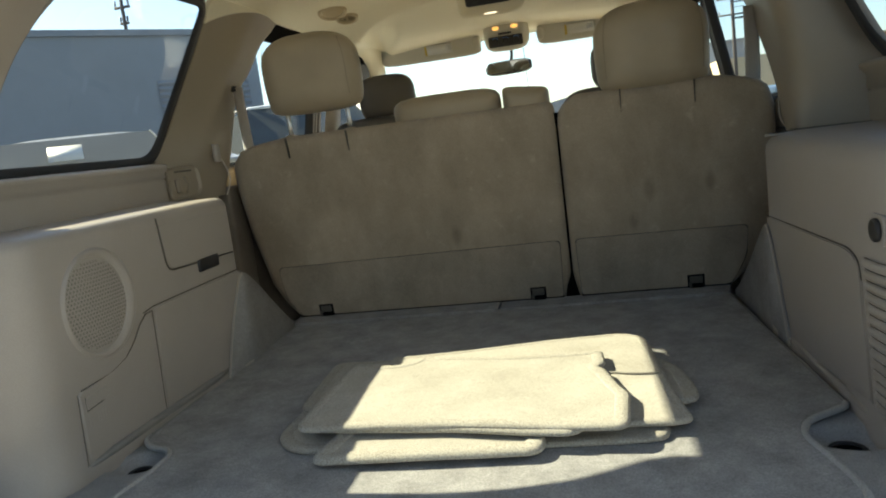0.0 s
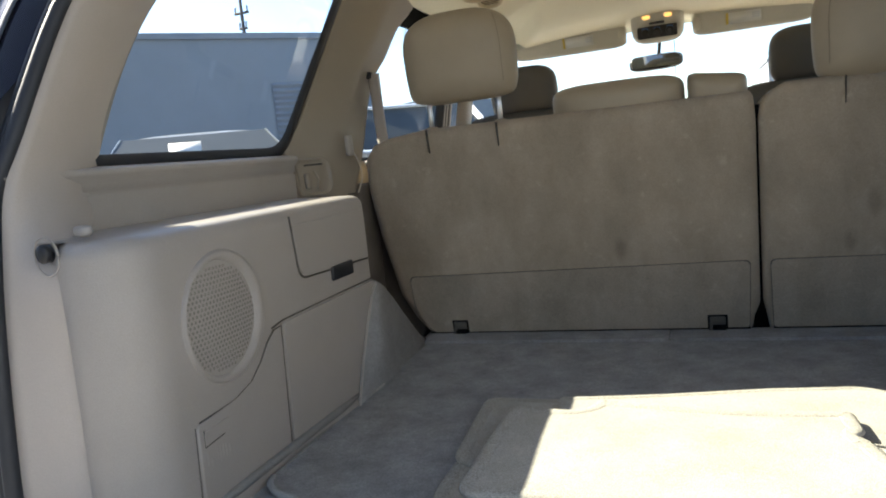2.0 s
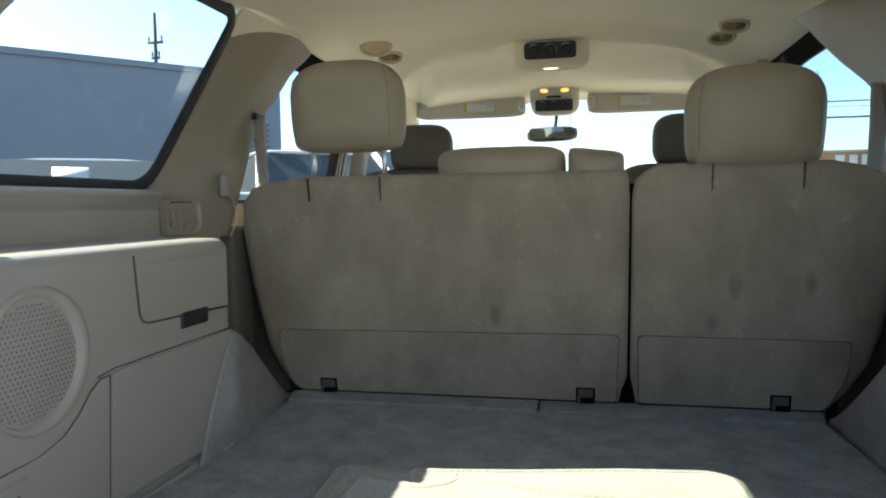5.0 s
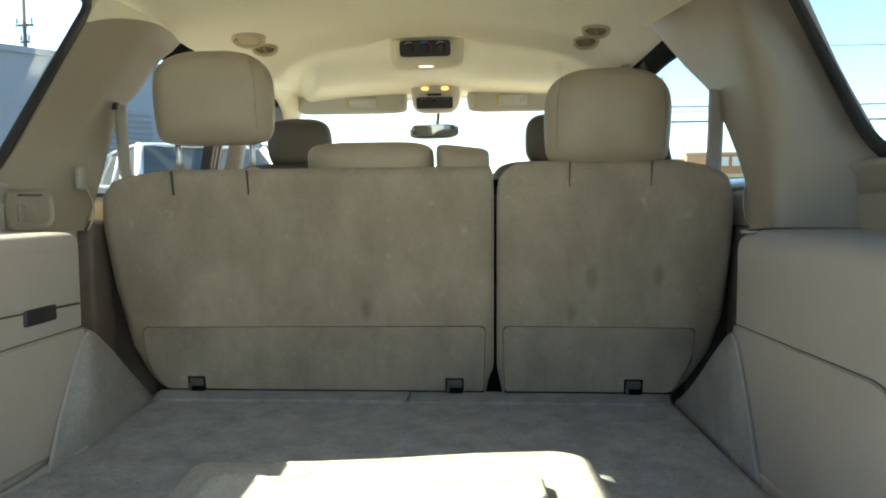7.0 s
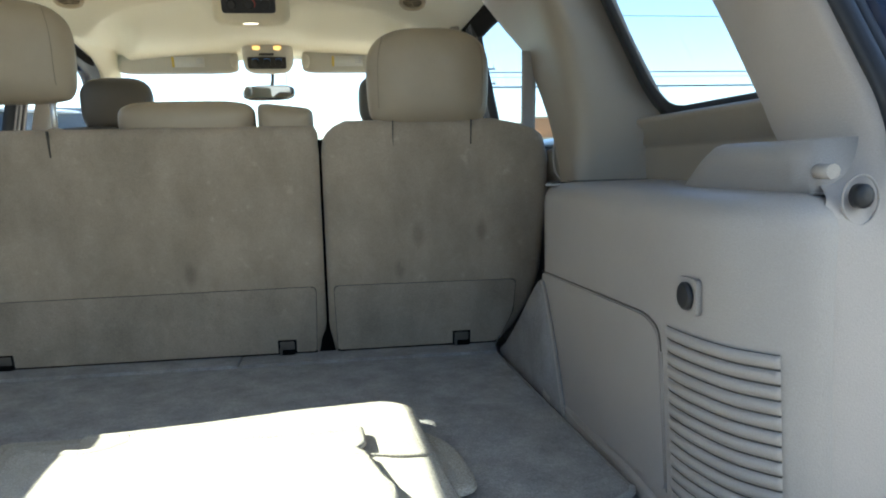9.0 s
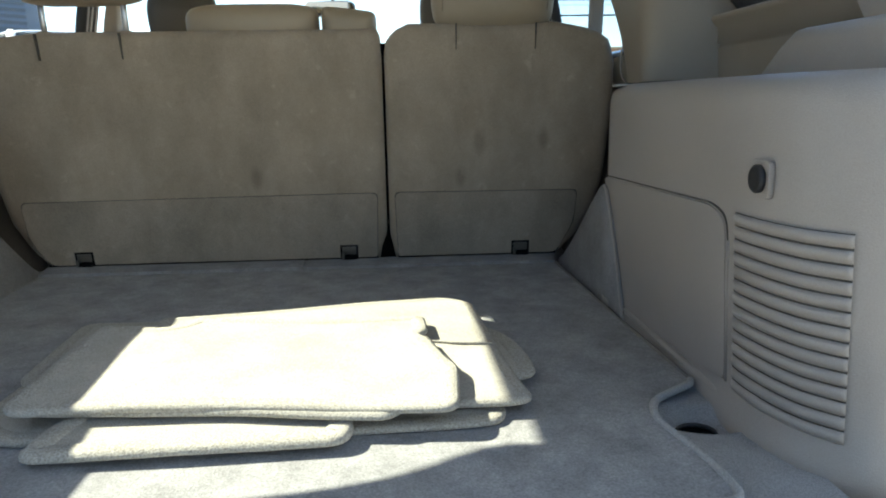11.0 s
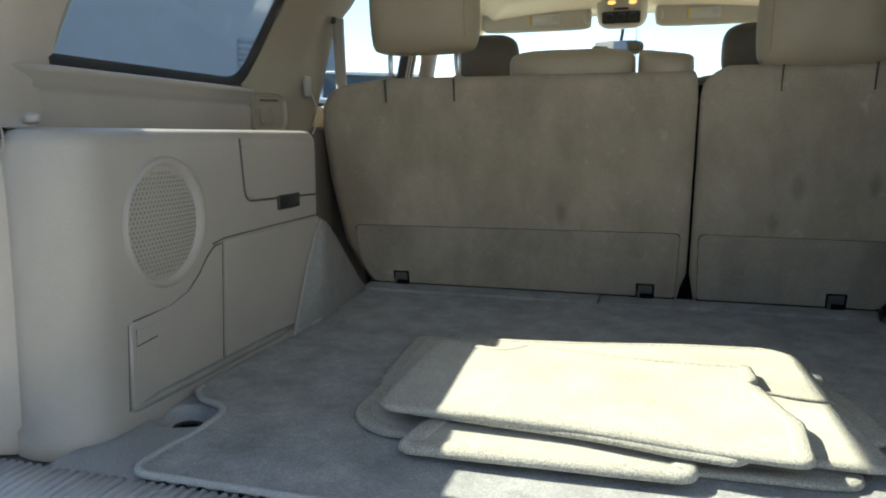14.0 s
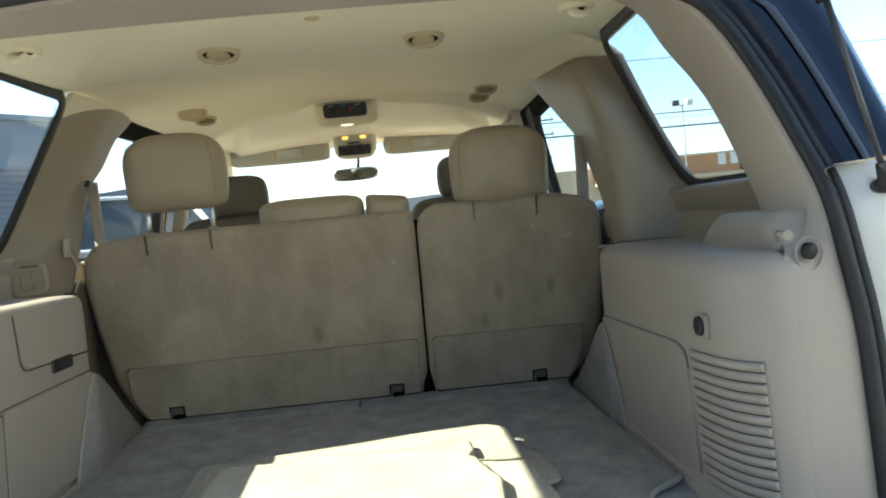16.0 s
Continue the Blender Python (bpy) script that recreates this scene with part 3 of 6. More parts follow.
part("base_strip", tube([(XR + 0.006, -0.96, 0.012), (XR + 0.001, -0.90, 0.014), (XR - 0.001, -0.60, 0.017), (XR + 0.001, -0.50, 0.018)], [0.001, 0.006, 0.007, 0.005], 8), TRIM, right_trim, "grey rounded strip along the base")
part("finger_hole", pillow((0.690, -0.415, 0.4215), ((1, 0.5, 0), (-0.5, 1, 0), (0, 0, 1)), (0.034, 0.011, 0.0042), 2.2, 2.2, 14), DARK, right_trim, "dark finger hole")
part("finger_hole_rim", tube([(0.690 + 0.041 * math.cos(a) - 0.008 * math.sin(a), -0.415 + 0.0205 * math.cos(a) + 0.016 * math.sin(a), 0.4215) for a in (k * math.tau / 24 for k in range(25))], 0.0026, 6), TRIM, right_trim)
# louvres wrap round the rear corner
path_r = curve2([(x, y, 0) for x, y in [(XR, -0.948), (XR, -0.968)] + plan_r[-8:-4] + [(0.699, -1.102)]], 4)
def louvre(z, cut):
    pts = path_r[: len(path_r) - cut]
    rows = []
    for d, dz in ((-0.004, 0.0060), (0.003, 0.0058), (0.0062, 0.002), (0.0055, -0.003), (0.002, -0.0078), (-0.004, -0.0085)):
        row = []
        for i, p in enumerate(pts):
            way = (pts[min(i + 1, len(pts) - 1)] - pts[max(i - 1, 0)]).normalized()
            out = Vector((-way.y, way.x, 0))
            e = min(1.0, min(i, len(pts) - 1 - i) / 2.0)
            row.append(p - out * (d if d < 0 else d * (0.25 + 0.75 * e)) + Vector((0, 0, z + dz)))
        rows.append(row)
    return sheet(rows)
# dark backing: the shade between the slats is put into its colour
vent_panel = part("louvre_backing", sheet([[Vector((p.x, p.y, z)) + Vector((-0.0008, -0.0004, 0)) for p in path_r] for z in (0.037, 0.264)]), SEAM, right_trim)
for k in range(14):
    z = 0.257 - k * 0.0163
    part("slat", louvre(z, 0), TRIM, vent_panel)

def lean_out(trim, s, amount):
    """The foot of a side trim draws back towards the tailgate."""
    for ob in trim.children_recursive:
        for v in ob.data.vertices:
            back = min(1.0, max(0.0, (-0.45 - v.co.y) / 0.30))
            v.co.x += s * amount * back * max(0.0, 1 - v.co.z / 0.26)


lean_out(right_trim, 1, 0.013)
lean_out(left_trim, -1, 0.012)

binlid = thing("bin_lid", (0.77, -0.95, 0.43), "raised beige plastic storage bin lid on the side trim", "lid")
rows = []
for k in range(9):
    f = k / 8
    y = -0.80 - 0.27 * f
    h = 0.055 * min(1, (f / 0.22)) ** 0.7
    x0 = 0.745
    rows.append([(x0, y, 0.424), (x0 - 0.002, y, 0.427 + h * 0.6), (x0 + 0.006, y, 0.427 + h * 0.92), (x0 + 0.02, y, 0.427 + h), (0.80, y, 0.428 + h), (0.835, y, 0.428 + h)])
part("lid_shell", sheet(rows + [[(p[0], -1.075, 0.42) for p in rows[-1]]]), TRIM, binlid)
part("hinge_pin", tube([(0.752, -1.074, 0.448), (0.752, -1.098, 0.448)], 0.008, 10), TRIM, binlid)


# ================= quarter windows, pillars, body =================
def loft_between(a, b, bulge, n=8, power=1.0):
    """A surface between two curves, pushed out by the vector bulge at mid-way."""
    bulge = Vector(bulge)
    rows = []
    for k in range(n + 1):
        t = k / n
        rows.append([p.lerp(q, t) + bulge * (math.sin(math.pi * t) ** power) for p, q in zip(a, b)])
    return rows


def window(name, corners, radii, pane_mat, frit, label, s, n=6):
    """A glued side window: corners (y, z) on a plane through x(z); black border on the glass."""
    (x0, z0), (x1, z1) = ((corners[0][2], corners[0][1]), (corners[2][2], corners[2][1]))
    place = lambda y, z: Vector((x0 + (x1 - x0) * (z - z0) / (z1 - z0), y, z))
    pts = rounded([(c[0], c[1]) for c in corners], radii, 6)
    mid = Vector((sum(p[0] for p in pts) / len(pts), sum(p[1] for p in pts) / len(pts)))
    def grown(d):
        out = []
        m = len(pts)
        for i, p in enumerate(pts):
            a, b = Vector(pts[i - 1]), Vector(pts[(i + 1) % m])
            t = (b - a).normalized()
            nn = Vector((t.y, -t.x))
            if nn.dot(Vector(p) - mid) < 0:
                nn = -nn
            out.append(Vector(p) + nn * d)
        return out
    w = tagged(new(name), label, "window", kind="structure")
    off = Vector((s * 0.001, 0, 0))
    bm = bmesh.new()
    bm.faces.new([bm.verts.new(place(*p) + off) for p in grown(0.012)])
    part("pane", bm, pane_mat, w)
    inner, mid_r, outer = grown(0.0), grown(0.008), grown(frit)
    part("window_seal", sheet([[place(*p) for p in inner], [place(*p) + Vector((-s * 0.007, 0, 0)) for p in mid_r], [place(*p) + Vector((-s * 0.004, 0, 0)) for p in outer],
                               [place(*p) + Vector((s * 0.010, 0, 0)) for p in outer], [place(*p) + Vector((s * 0.014, 0, 0)) for p in grown(frit + 0.025)]], True), RUBBER, w)
    return w


# (y, z, x) bottom front, bottom rear, top rear, top front
WL = [(-0.366, 0.547, -0.803), (-1.05, 0.547, -0.803), (-0.690, 0.934, -0.704), (-0.158, 0.934, -0.704)]
WR = [(-0.495, 0.556, 0.852), (-0.98, 0.556, 0.852), (-0.65, 0.925, 0.722), (-0.375, 0.925, 0.722)]
window("window_1", WL, [0.05, 0.02, 0.06, 0.025], TINTED, 0.031, "tinted rear quarter window with a black border", -1)
window("window_2", WR, [0.085, 0.02, 0.05, 0.035], TINTED, 0.036, "tinted rear quarter window with a black border", 1)


def sill_trim(s, x_low, x_high, y0, y1, z1, crease):
    t = thing("window_sill_trim", (x_low, (y0 + y1) / 2, 0.42), "beige plastic trim under the rear quarter window", "trim panel", "window sill trims")
    prof = [(x_low - s * 0.004, 0.415), (x_low - s * 0.006, crease - 0.004), (x_low - s * 0.001, crease), (x_low - s * 0.008, crease + 0.004), (x_low - s * 0.007, z1 - 0.034),
            (x_low - s * 0.017, z1 - 0.022), (x_low - s * 0.019, z1 - 0.016), (x_low - s * 0.016, z1 - 0.011), (x_high - s * 0.004, z1 - 0.006), (x_high + s * 0.03, z1 - 0.004)]
    # the darker plastic on the right sill puts that side's shade into its colour
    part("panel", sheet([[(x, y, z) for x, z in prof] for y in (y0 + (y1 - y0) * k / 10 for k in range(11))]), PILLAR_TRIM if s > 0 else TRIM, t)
    return t


sill_trim(-1, -0.790, -0.808, -0.345, -1.09, 0.535, 0.487)
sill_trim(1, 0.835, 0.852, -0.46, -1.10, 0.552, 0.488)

# C pillars: rear edge at the window, front edge at the door opening; the headliner laps over their tops
COVES, COVE_EDGES = [], []


def along(row, f):
    k = f * (len(row) - 1)
    i = min(int(k), len(row) - 2)
    return row[i].lerp(row[i + 1], k - i)


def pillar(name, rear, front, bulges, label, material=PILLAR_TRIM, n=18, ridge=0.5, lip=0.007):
    t = thing(name, rear[0], label, "pillar trim")
    a, b = curve2(rear, 6), curve2(front, 6)
    s = 1 if a[0].x > 0 else -1
    low, high = [], []
    for k in range(n + 1):
        u = k / n
        soft = -math.log(math.exp(-10 * u / ridge) + math.exp(-10 * (1 - u) / (1 - ridge))) / 10 + 0.01
        row = []
        for i, (p, q) in enumerate(zip(a, b)):
            f = i / (len(a) - 1) * (len(bulges) - 1)
            lo = min(int(f), len(bulges) - 2)
            d = bulges[lo] + (bulges[lo + 1] - bulges[lo]) * (f - lo)
            row.append(p.lerp(q, u) - Vector((s * d * max(0.0, soft) * 1.12, 0, 0)))
        top = 0.77 + 0.23 * math.sin(min(1.0, u / 0.75) * math.pi / 2)
        low.append([along(row, top * j / 34) for j in range(35)])
        lap = Vector((-s * 0.006, 0, -0.002))
        over = [along(row, top - 0.004) + Vector((s * 0.002, 0, 0)), along(row, top - 0.002) + lap * 0.8]
        high.append(over + [along(row, top + (1 - top) * j / 8) + lap for j in range(9)])
    turn_in = [p + Vector((s * 0.02, 0.012, 0)) for p in low[-1]]
    lips = (Vector((s * 0.014, -0.003 - lip, 0)), Vector((s * 0.003, -0.002 - lip, 0)), Vector((0, -lip, 0)))
    skin_rows = [[p + v for p in low[0]] for v in lips] + low + [turn_in]
    part("door_seal", sheet([turn_in, [p + Vector((s * 0.02, -0.004, 0)) for p in turn_in], [p + Vector((s * 0.10, 0.02, 0)) for p in turn_in]]), RUBBER, t, "black rubber door seal")
    part("pillar_cover", sheet(skin_rows), material, t)
    COVES.append([[p + v for p in high[0]] for v in lips] + high)
    return t


pillar("c_pillar_trim",
       [(-0.803, -0.350, 0.42), (-0.803, -0.335, 0.54), (-0.785, -0.285, 0.60), (-0.755, -0.222, 0.72), (-0.725, -0.162, 0.84), (-0.705, -0.126, 0.925), (-0.685, -0.116, 0.965)],
       [(-0.742, -0.130, 0.42), (-0.740, -0.062, 0.53), (-0.740, 0.000, 0.645), (-0.740, 0.058, 0.722), (-0.738, 0.148, 0.785), (-0.735, 0.275, 0.89), (-0.715, 0.40, 0.965)],
       (0.010, 0.012, 0.020, 0.028, 0.032, 0.032, 0.02), "beige plastic centre pillar trim with a belt guide")


def ridged_pillar(name, rear, ridge, front, label, h=0.24, lip=0.004):
    """A pillar cover with a flat rear face, a rounded ridge and a cheek that sweeps forward to the door opening."""
    t = thing(name, rear[0], label, "pillar trim")
    even = lambda pts: [along(curve2(pts, 8), k / 44) for k in range(45)]
    a, r, f = even(rear), even(ridge), even(front)
    s = 1 if a[0].x > 0 else -1
    rows = []
    for k in range(29):
        u = 2 * k / 28
        row = []
        for p, q, w in zip(a, r, f):
            if u < 1 - h:
                row.append(p.lerp(q, u))
            elif u > 1 + h:
                row.append(q.lerp(w, u - 1))
            else:
                v = (u - 1 + h) / (2 * h)
                row.append(p.lerp(q, 1 - h) * (1 - v) ** 2 + 2 * q * v * (1 - v) + q.lerp(w, h) * v * v)
        rows.append(row)
    turn_in = [p + Vector((s * 0.022, 0.014, 0)) for p in rows[-1]]
    lips = (Vector((s * 0.020, 0.002 - lip, 0)), Vector((s * 0.004, -0.004 - lip, 0)), Vector((0, -lip, 0)))
    skin_rows = [[p + v for p in rows[0]] for v in lips] + rows + [turn_in]
    part("door_seal", sheet([turn_in, [p + Vector((s * 0.02, -0.004, 0)) for p in turn_in], [p + Vector((s * 0.10, 0.02, 0)) for p in turn_in]]), RUBBER, t, "black rubber door seal")
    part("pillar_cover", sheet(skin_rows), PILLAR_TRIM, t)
    COVE_EDGES.append((s, [rw[-1] for rw in skin_rows]))
    return t


c_right = ridged_pillar("c_pillar_trim",
       [(0.846, -0.480, 0.42), (0.858, -0.474, 0.55), (0.848, -0.436, 0.60), (0.808, -0.396, 0.71), (0.772, -0.366, 0.82), (0.748, -0.348, 0.894)],
       [(0.712, -0.410, 0.42), (0.714, -0.410, 0.515), (0.703, -0.405, 0.60), (0.688, -0.400, 0.675), (0.668, -0.395, 0.75), (0.650, -0.380, 0.805), (0.645, -0.335, 0.858), (0.662, -0.255, 0.905), (0.688, -0.175, 0.931)],
       [(0.722, -0.295, 0.42), (0.721, -0.222, 0.535), (0.720, -0.120, 0.635), (0.720, -0.005, 0.725), (0.722, 0.100, 0.775), (0.714, 0.200, 0.828), (0.688, 0.285, 0.900), (0.655, 0.298, 0.945), (0.635, 0.292, 0.958)],
       "beige plastic centre pillar trim with a belt guide")

part("joint_line", tube(curve2([(0.724, -0.300, 0.4255), (0.716, -0.400, 0.4262), (0.735, -0.428, 0.4268), (0.790, -0.455, 0.4275), (0.842, -0.484, 0.4290), (0.852, -0.486, 0.445), (0.856, -0.482, 0.50), (0.857, -0.476, 0.545)], 5), 0.0019, 6), SEAM, c_right)
# recessed coat-hook style latch and cord on the left pillar
latch = thing("seat_latch_bezel", (-0.78, -0.27, 0.45), "recessed beige latch bezel on the pillar trim", "latch")
on_pillar = lambda y, z, h=0.0: Vector((-0.7755 + 0.35 * (y + 0.27) - 0.06 * (z - 0.47) + h, y - 0.3 * h, z))


def sheared(bm):
    """Lean a part built over the plane x = 0 onto the slanting face of the pillar."""
    for v in bm.verts:
        v.co = on_pillar(v.co.y, v.co.z, v.co.x)
    return bm


LB = rounded([(-0.325, 0.515), (-0.222, 0.515), (-0.222, 0.428), (-0.325, 0.428)], [0.010, 0.026, 0.034, 0.016])
cy, cz = -0.2735, 0.4715
ring = lambda f, h: [(h, cy + (y - cy) * f, cz + (z - cz) * f) for y, z in LB]
part("bezel", sheared(sheet([ring(1.06, -0.006), ring(1.05, 0.0015), ring(1.01, 0.0055), ring(0.97, 0.0062), ring(0.93, 0.0045), ring(0.86, 0.0012), ring(0.80, 0.0006)], True)), PILLAR_TRIM, latch)
part("recess", sheared(prism([(cy + (y - cy) * 0.82, cz + (z - cz) * 0.82) for y, z in LB], YZ(-0.008, 1), 0.0088)), PILLAR_TRIM, latch)
part("finger_slot", sheared(box(0.0, 0.0035, -0.298, -0.245, 0.4995, 0.5035, 0.001, 1)), SEAM, latch)
part("hook", sheared(join(box(0.0, 0.008, -0.303, -0.288, 0.445, 0.482, 0.003), tube([(0.002, -0.272, 0.488), (0.004, -0.262, 0.465), (0.002, -0.272, 0.442)], 0.003, 6))), PILLAR_TRIM, latch)
cord = thing("release_cord", (-0.73, -0.14, 0.45), "thin pale seat release cord hanging on the pillar", "cord", "release cords")
part("cord_line", tube(curve2([(-0.728, -0.155, 0.53), (-0.722, -0.135, 0.50), (-0.722, -0.122, 0.46), (-0.73, -0.14, 0.42)], 6), 0.0022, 6), WEBBING, cord)
part("cord_tab", box(-0.737, -0.724, -0.172, -0.147, 0.515, 0.565, 0.004), TRIM, cord)
cord2 = thing("release_cord", (0.74, -0.22, 0.45), "thin pale seat release cord hanging on the pillar", "cord", "release cords")
part("cord_line", tube(curve2([(0.742, -0.205, 0.53), (0.735, -0.19, 0.49), (0.737, -0.2, 0.44), (0.75, -0.23, 0.42)], 6), 0.0022, 6), WEBBING, cord2)
part("cord_tab", box(0.736, 0.75, -0.222, -0.197, 0.515, 0.57, 0.004), BLACK, cord2)

# D pillars from the window's rear edge to the tailgate seal, and the header over the opening
OUT_R = [(0.845, -1.125, -0.02), (0.842, -1.12, 0.12), (0.836, -1.112, 0.29), (0.822, -1.105, 0.40), (0.808, -1.092, 0.50), (0.798, -1.055, 0.575), (0.768, -0.985, 0.715), (0.722, -0.925, 0.835), (0.655, -0.905, 0.880), (0.57, -0.895, 0.907)]
IN_R = [(0.736, -1.106, -0.02), (0.736, -1.106, 0.20), (0.737, -1.106, 0.385), (0.752, -1.082, 0.430), (0.800, -0.935, 0.478), (0.812, -0.858, 0.552), (0.800, -0.742, 0.71), (0.755, -0.665, 0.83), (0.722, -0.605, 0.925), (0.60, -0.68, 0.958)]
OUT_L = [(-0.805, -1.125, -0.02), (-0.802, -1.12, 0.12), (-0.796, -1.112, 0.27), (-0.784, -1.105, 0.40), (-0.774, -1.092, 0.50), (-0.762, -1.06, 0.57), (-0.735, -0.975, 0.745), (-0.69, -0.92, 0.845), (-0.64, -0.905, 0.885), (-0.55, -0.895, 0.909)]
IN_L = [(-0.690, -1.094, -0.02), (-0.690, -1.094, 0.12), (-0.690, -1.094, 0.27), (-0.694, -1.090, 0.400), (-0.775, -0.955, 0.442), (-0.803, -0.890, 0.55), (-0.766, -0.836, 0.70), (-0.738, -0.764, 0.81), (-0.712, -0.662, 0.908), (-0.58, -0.69, 0.956)]
for s, o, i in ((1, OUT_R, IN_R), (-1, OUT_L, IN_L)):
    t = thing("d_pillar_trim", o[3], "pale beige plastic rear pillar trim round the tailgate opening", "pillar trim", "rear pillar trims")
    a, b = curve2(i, 5), curve2(o, 5)
    rows = loft_between(a, b, (-s * 0.012, -0.004, 0), 8)
    rows += [[p + Vector((s * 0.004, 0.004, 0)) for p in rows[-1]], [p + Vector((s * 0.006, 0.02, 0)) for p in rows[-1]]]
    part("pillar_cover", sheet(rows), REAR_TRIM, t)
    # knob (bumper) on the pillar
    kx = 0.777 if s > 0 else -0.703
    ky, kz = -1.1055, 0.423 if s > 0 else 0.417
    kr = lambda r, d, n=24: [Vector((kx + r * 0.82 * math.cos(k * math.tau / n), ky - d, kz + r * math.sin(k * math.tau / n))) for k in range(n)]
    oval = lambda r, n=28: [(kx + r * 0.95 * math.cos(k * math.tau / n), ky - 0.0005, kz - 0.004 + 1.2 * r * math.sin(k * math.tau / n)) for k in range(n + 1)]
    bz = part("bumper_bezel", tube(oval(0.021), 0.0013, 6), TRIM, t)
    part("rubber_bumper", capped([kr(0.0125, -0.004), kr(0.0125, 0.006), kr(0.0105, 0.009), kr(0.0035, 0.010)]), BLACK, bz, "round black rubber bumper")
    # seal round the opening
    pts = curve2(o, 6)
    seal = thing("tailgate_seal", o[2], "dark rubber weatherstrip round the tailgate opening", "weatherstrip", "tailgate seals")
    part("seal_bead", tube([p + Vector((s * 0.012, -0.004, 0)) for p in pts], 0.012, 10), RUBBER, seal)
    part("seal_lip", tube([p + Vector((s * 0.032, 0.0, 0)) for p in pts], 0.009, 8), RUBBER, seal)
    # painted jamb outside the seal: black above the belt line, white below
    jam = thing("body_jamb", o[1], "painted rear body jamb, gloss black above and white below", "car body", "rear body jambs")
    up = [p for p in pts if p.z >= 0.535]
    low = [p for p in pts if p.z <= 0.55]
    fan = lambda ps, ds: [[p + Vector((s * dx, dy, dz)) for p in ps] for dx, dy, dz in ds]
    edge = lambda p: Vector((s * (0.975 - 0.10 * max(0, p.z - 0.55) - 1.2 * max(0, p.z - 0.82)), p.y + 0.01, p.z + 0.012))
    cols = [[p + Vector((s * 0.036, 0.002, 0)) for p in up], [p + Vector((s * 0.055, -0.010, 0.002)) for p in up]]
    for f, dy in ((0.35, -0.016), (0.46, -0.012), (0.56, -0.011), (0.66, -0.016), (0.85, -0.016), (1.0, 0.0)):
        cols.append([(p + Vector((s * 0.045, 0, 0))).lerp(edge(p), f) + Vector((0, dy, 0)) for p in up])
    cols.append([edge(p) + Vector((s * 0.012, 0.12, 0.0)) for p in up])
    part("upper_jamb", sheet(cols), GLOSS_BLACK, jam)
    strip = [[(p + Vector((s * 0.045, 0, 0))).lerp(edge(p), f) + Vector((0, dy, 0)) for p in up] for f, dy in ((0.27, -0.0185), (0.285, -0.0205), (0.36, -0.0195), (0.375, -0.0165))]
    part("sealant_strip", sheet(strip), SATIN, jam, "grey satin sealed joint")
    part("lower_jamb", sheet(fan(low, ((0.036, 0.0, 0), (0.045, -0.004, 0), (0.075, -0.02, 0), (0.11, -0.028, 0), (0.16, -0.03, 0), (0.22, 0.0, 0), (0.235, 0.15, 0)))), WHITE_PAINT, jam)
    part("striker_hole", tube([(s * 1.005, -1.135, 0.205), (s * 1.005, -1.15, 0.205)], 0.011, 12), BLACK, jam)
    foot, head = (Vector((0.886, -1.13, 0.515)), Vector((0.796, -1.16, 0.775))) if s > 0 else (Vector((-0.853, -1.14, 0.525)), Vector((-0.719, -1.17, 0.729)))
    far = foot + (head - foot) * 2.3
    strut = thing("gas_strut", foot, "slim grey gas strut with black ends holding the tailgate open", "gas strut", "tailgate struts")
    part("ball_joint", tube([foot + Vector((0, 0.03, -0.008)), foot + Vector((0, 0.004, -0.006)), foot, foot.lerp(head, 0.10)], [0.010, 0.013, 0.012, 0.008], 10), BLACK, strut, "black ball joint")
    part("rod", tube([foot.lerp(head, 0.08), head], 0.0048, 8), SATIN, strut, "grey steel rod")
    part("cylinder", tube([head - (head - foot) * 0.02, head + (head - foot) * 0.02, far], [0.013, 0.0115, 0.0115], 10), BLACK, strut, "black gas cylinder")

header = thing("header_trim", (0, -0.89, 0.9), "pale beige plastic trim along the roof's rear edge", "trim panel")
hrows = []
for k in range(25):
    x = -0.60 + 1.20 * k / 24
    up = 0.040 * (1 - (x / 0.6) ** 2)
    zl = 0.9535 - 0.010 * (x / 0.69) ** 2
    hrows.append([(x, -0.690, zl + 0.02), (x, -0.700, zl), (x, -0.71, zl - 0.001), (x, -0.80, 0.938 + 0.7 * up), (x, -0.865, 0.922 + up), (x, -0.893, 0.909 + up), (x, -0.91, 0.913 + up), (x, -0.92, 0.93 + up)])
part("header_cover", sheet(hrows), REAR_TRIM, header)
hs = thing("tailgate_seal", (0, -0.92, 0.92), "dark rubber weatherstrip round the tailgate opening", "weatherstrip", "tailgate seals")
part("seal_bead", tube([(x, -0.927, 0.924 + 0.04 * (1 - (x / 0.6) ** 2)) for x in (-0.60 + 1.2 * k / 20 for k in range(21))], 0.016, 8), RUBBER, hs)

# outer skin: lower sides, roof, nose
skin = thing("car_body", (0, 0, -0.1), "white painted body shell of the sport utility vehicle", "car body")
part("side_panel", box(-1.0, -0.86, -1.10, 2.6, -0.45, 0.535, 0.03), WHITE_PAINT, skin)
part("side_panel", box(0.90, 1.02, -1.10, 2.6, -0.45, 0.54, 0.03), WHITE_PAINT, skin)
part("roof_panel", sheet([[(x * (1.0 - 0.0 * k), y, 1.05 + 0.03 * (1 - (x / 0.75) ** 2) - (0.035 * max(0, y - 1.0) ** 2)) for x in (-0.72 + 1.46 * i / 12 for i in range(13))] for k, y in enumerate((-0.93, -0.6, 0, 0.6, 1.2, 1.66))]), WHITE_PAINT, skin, solid=0.01)
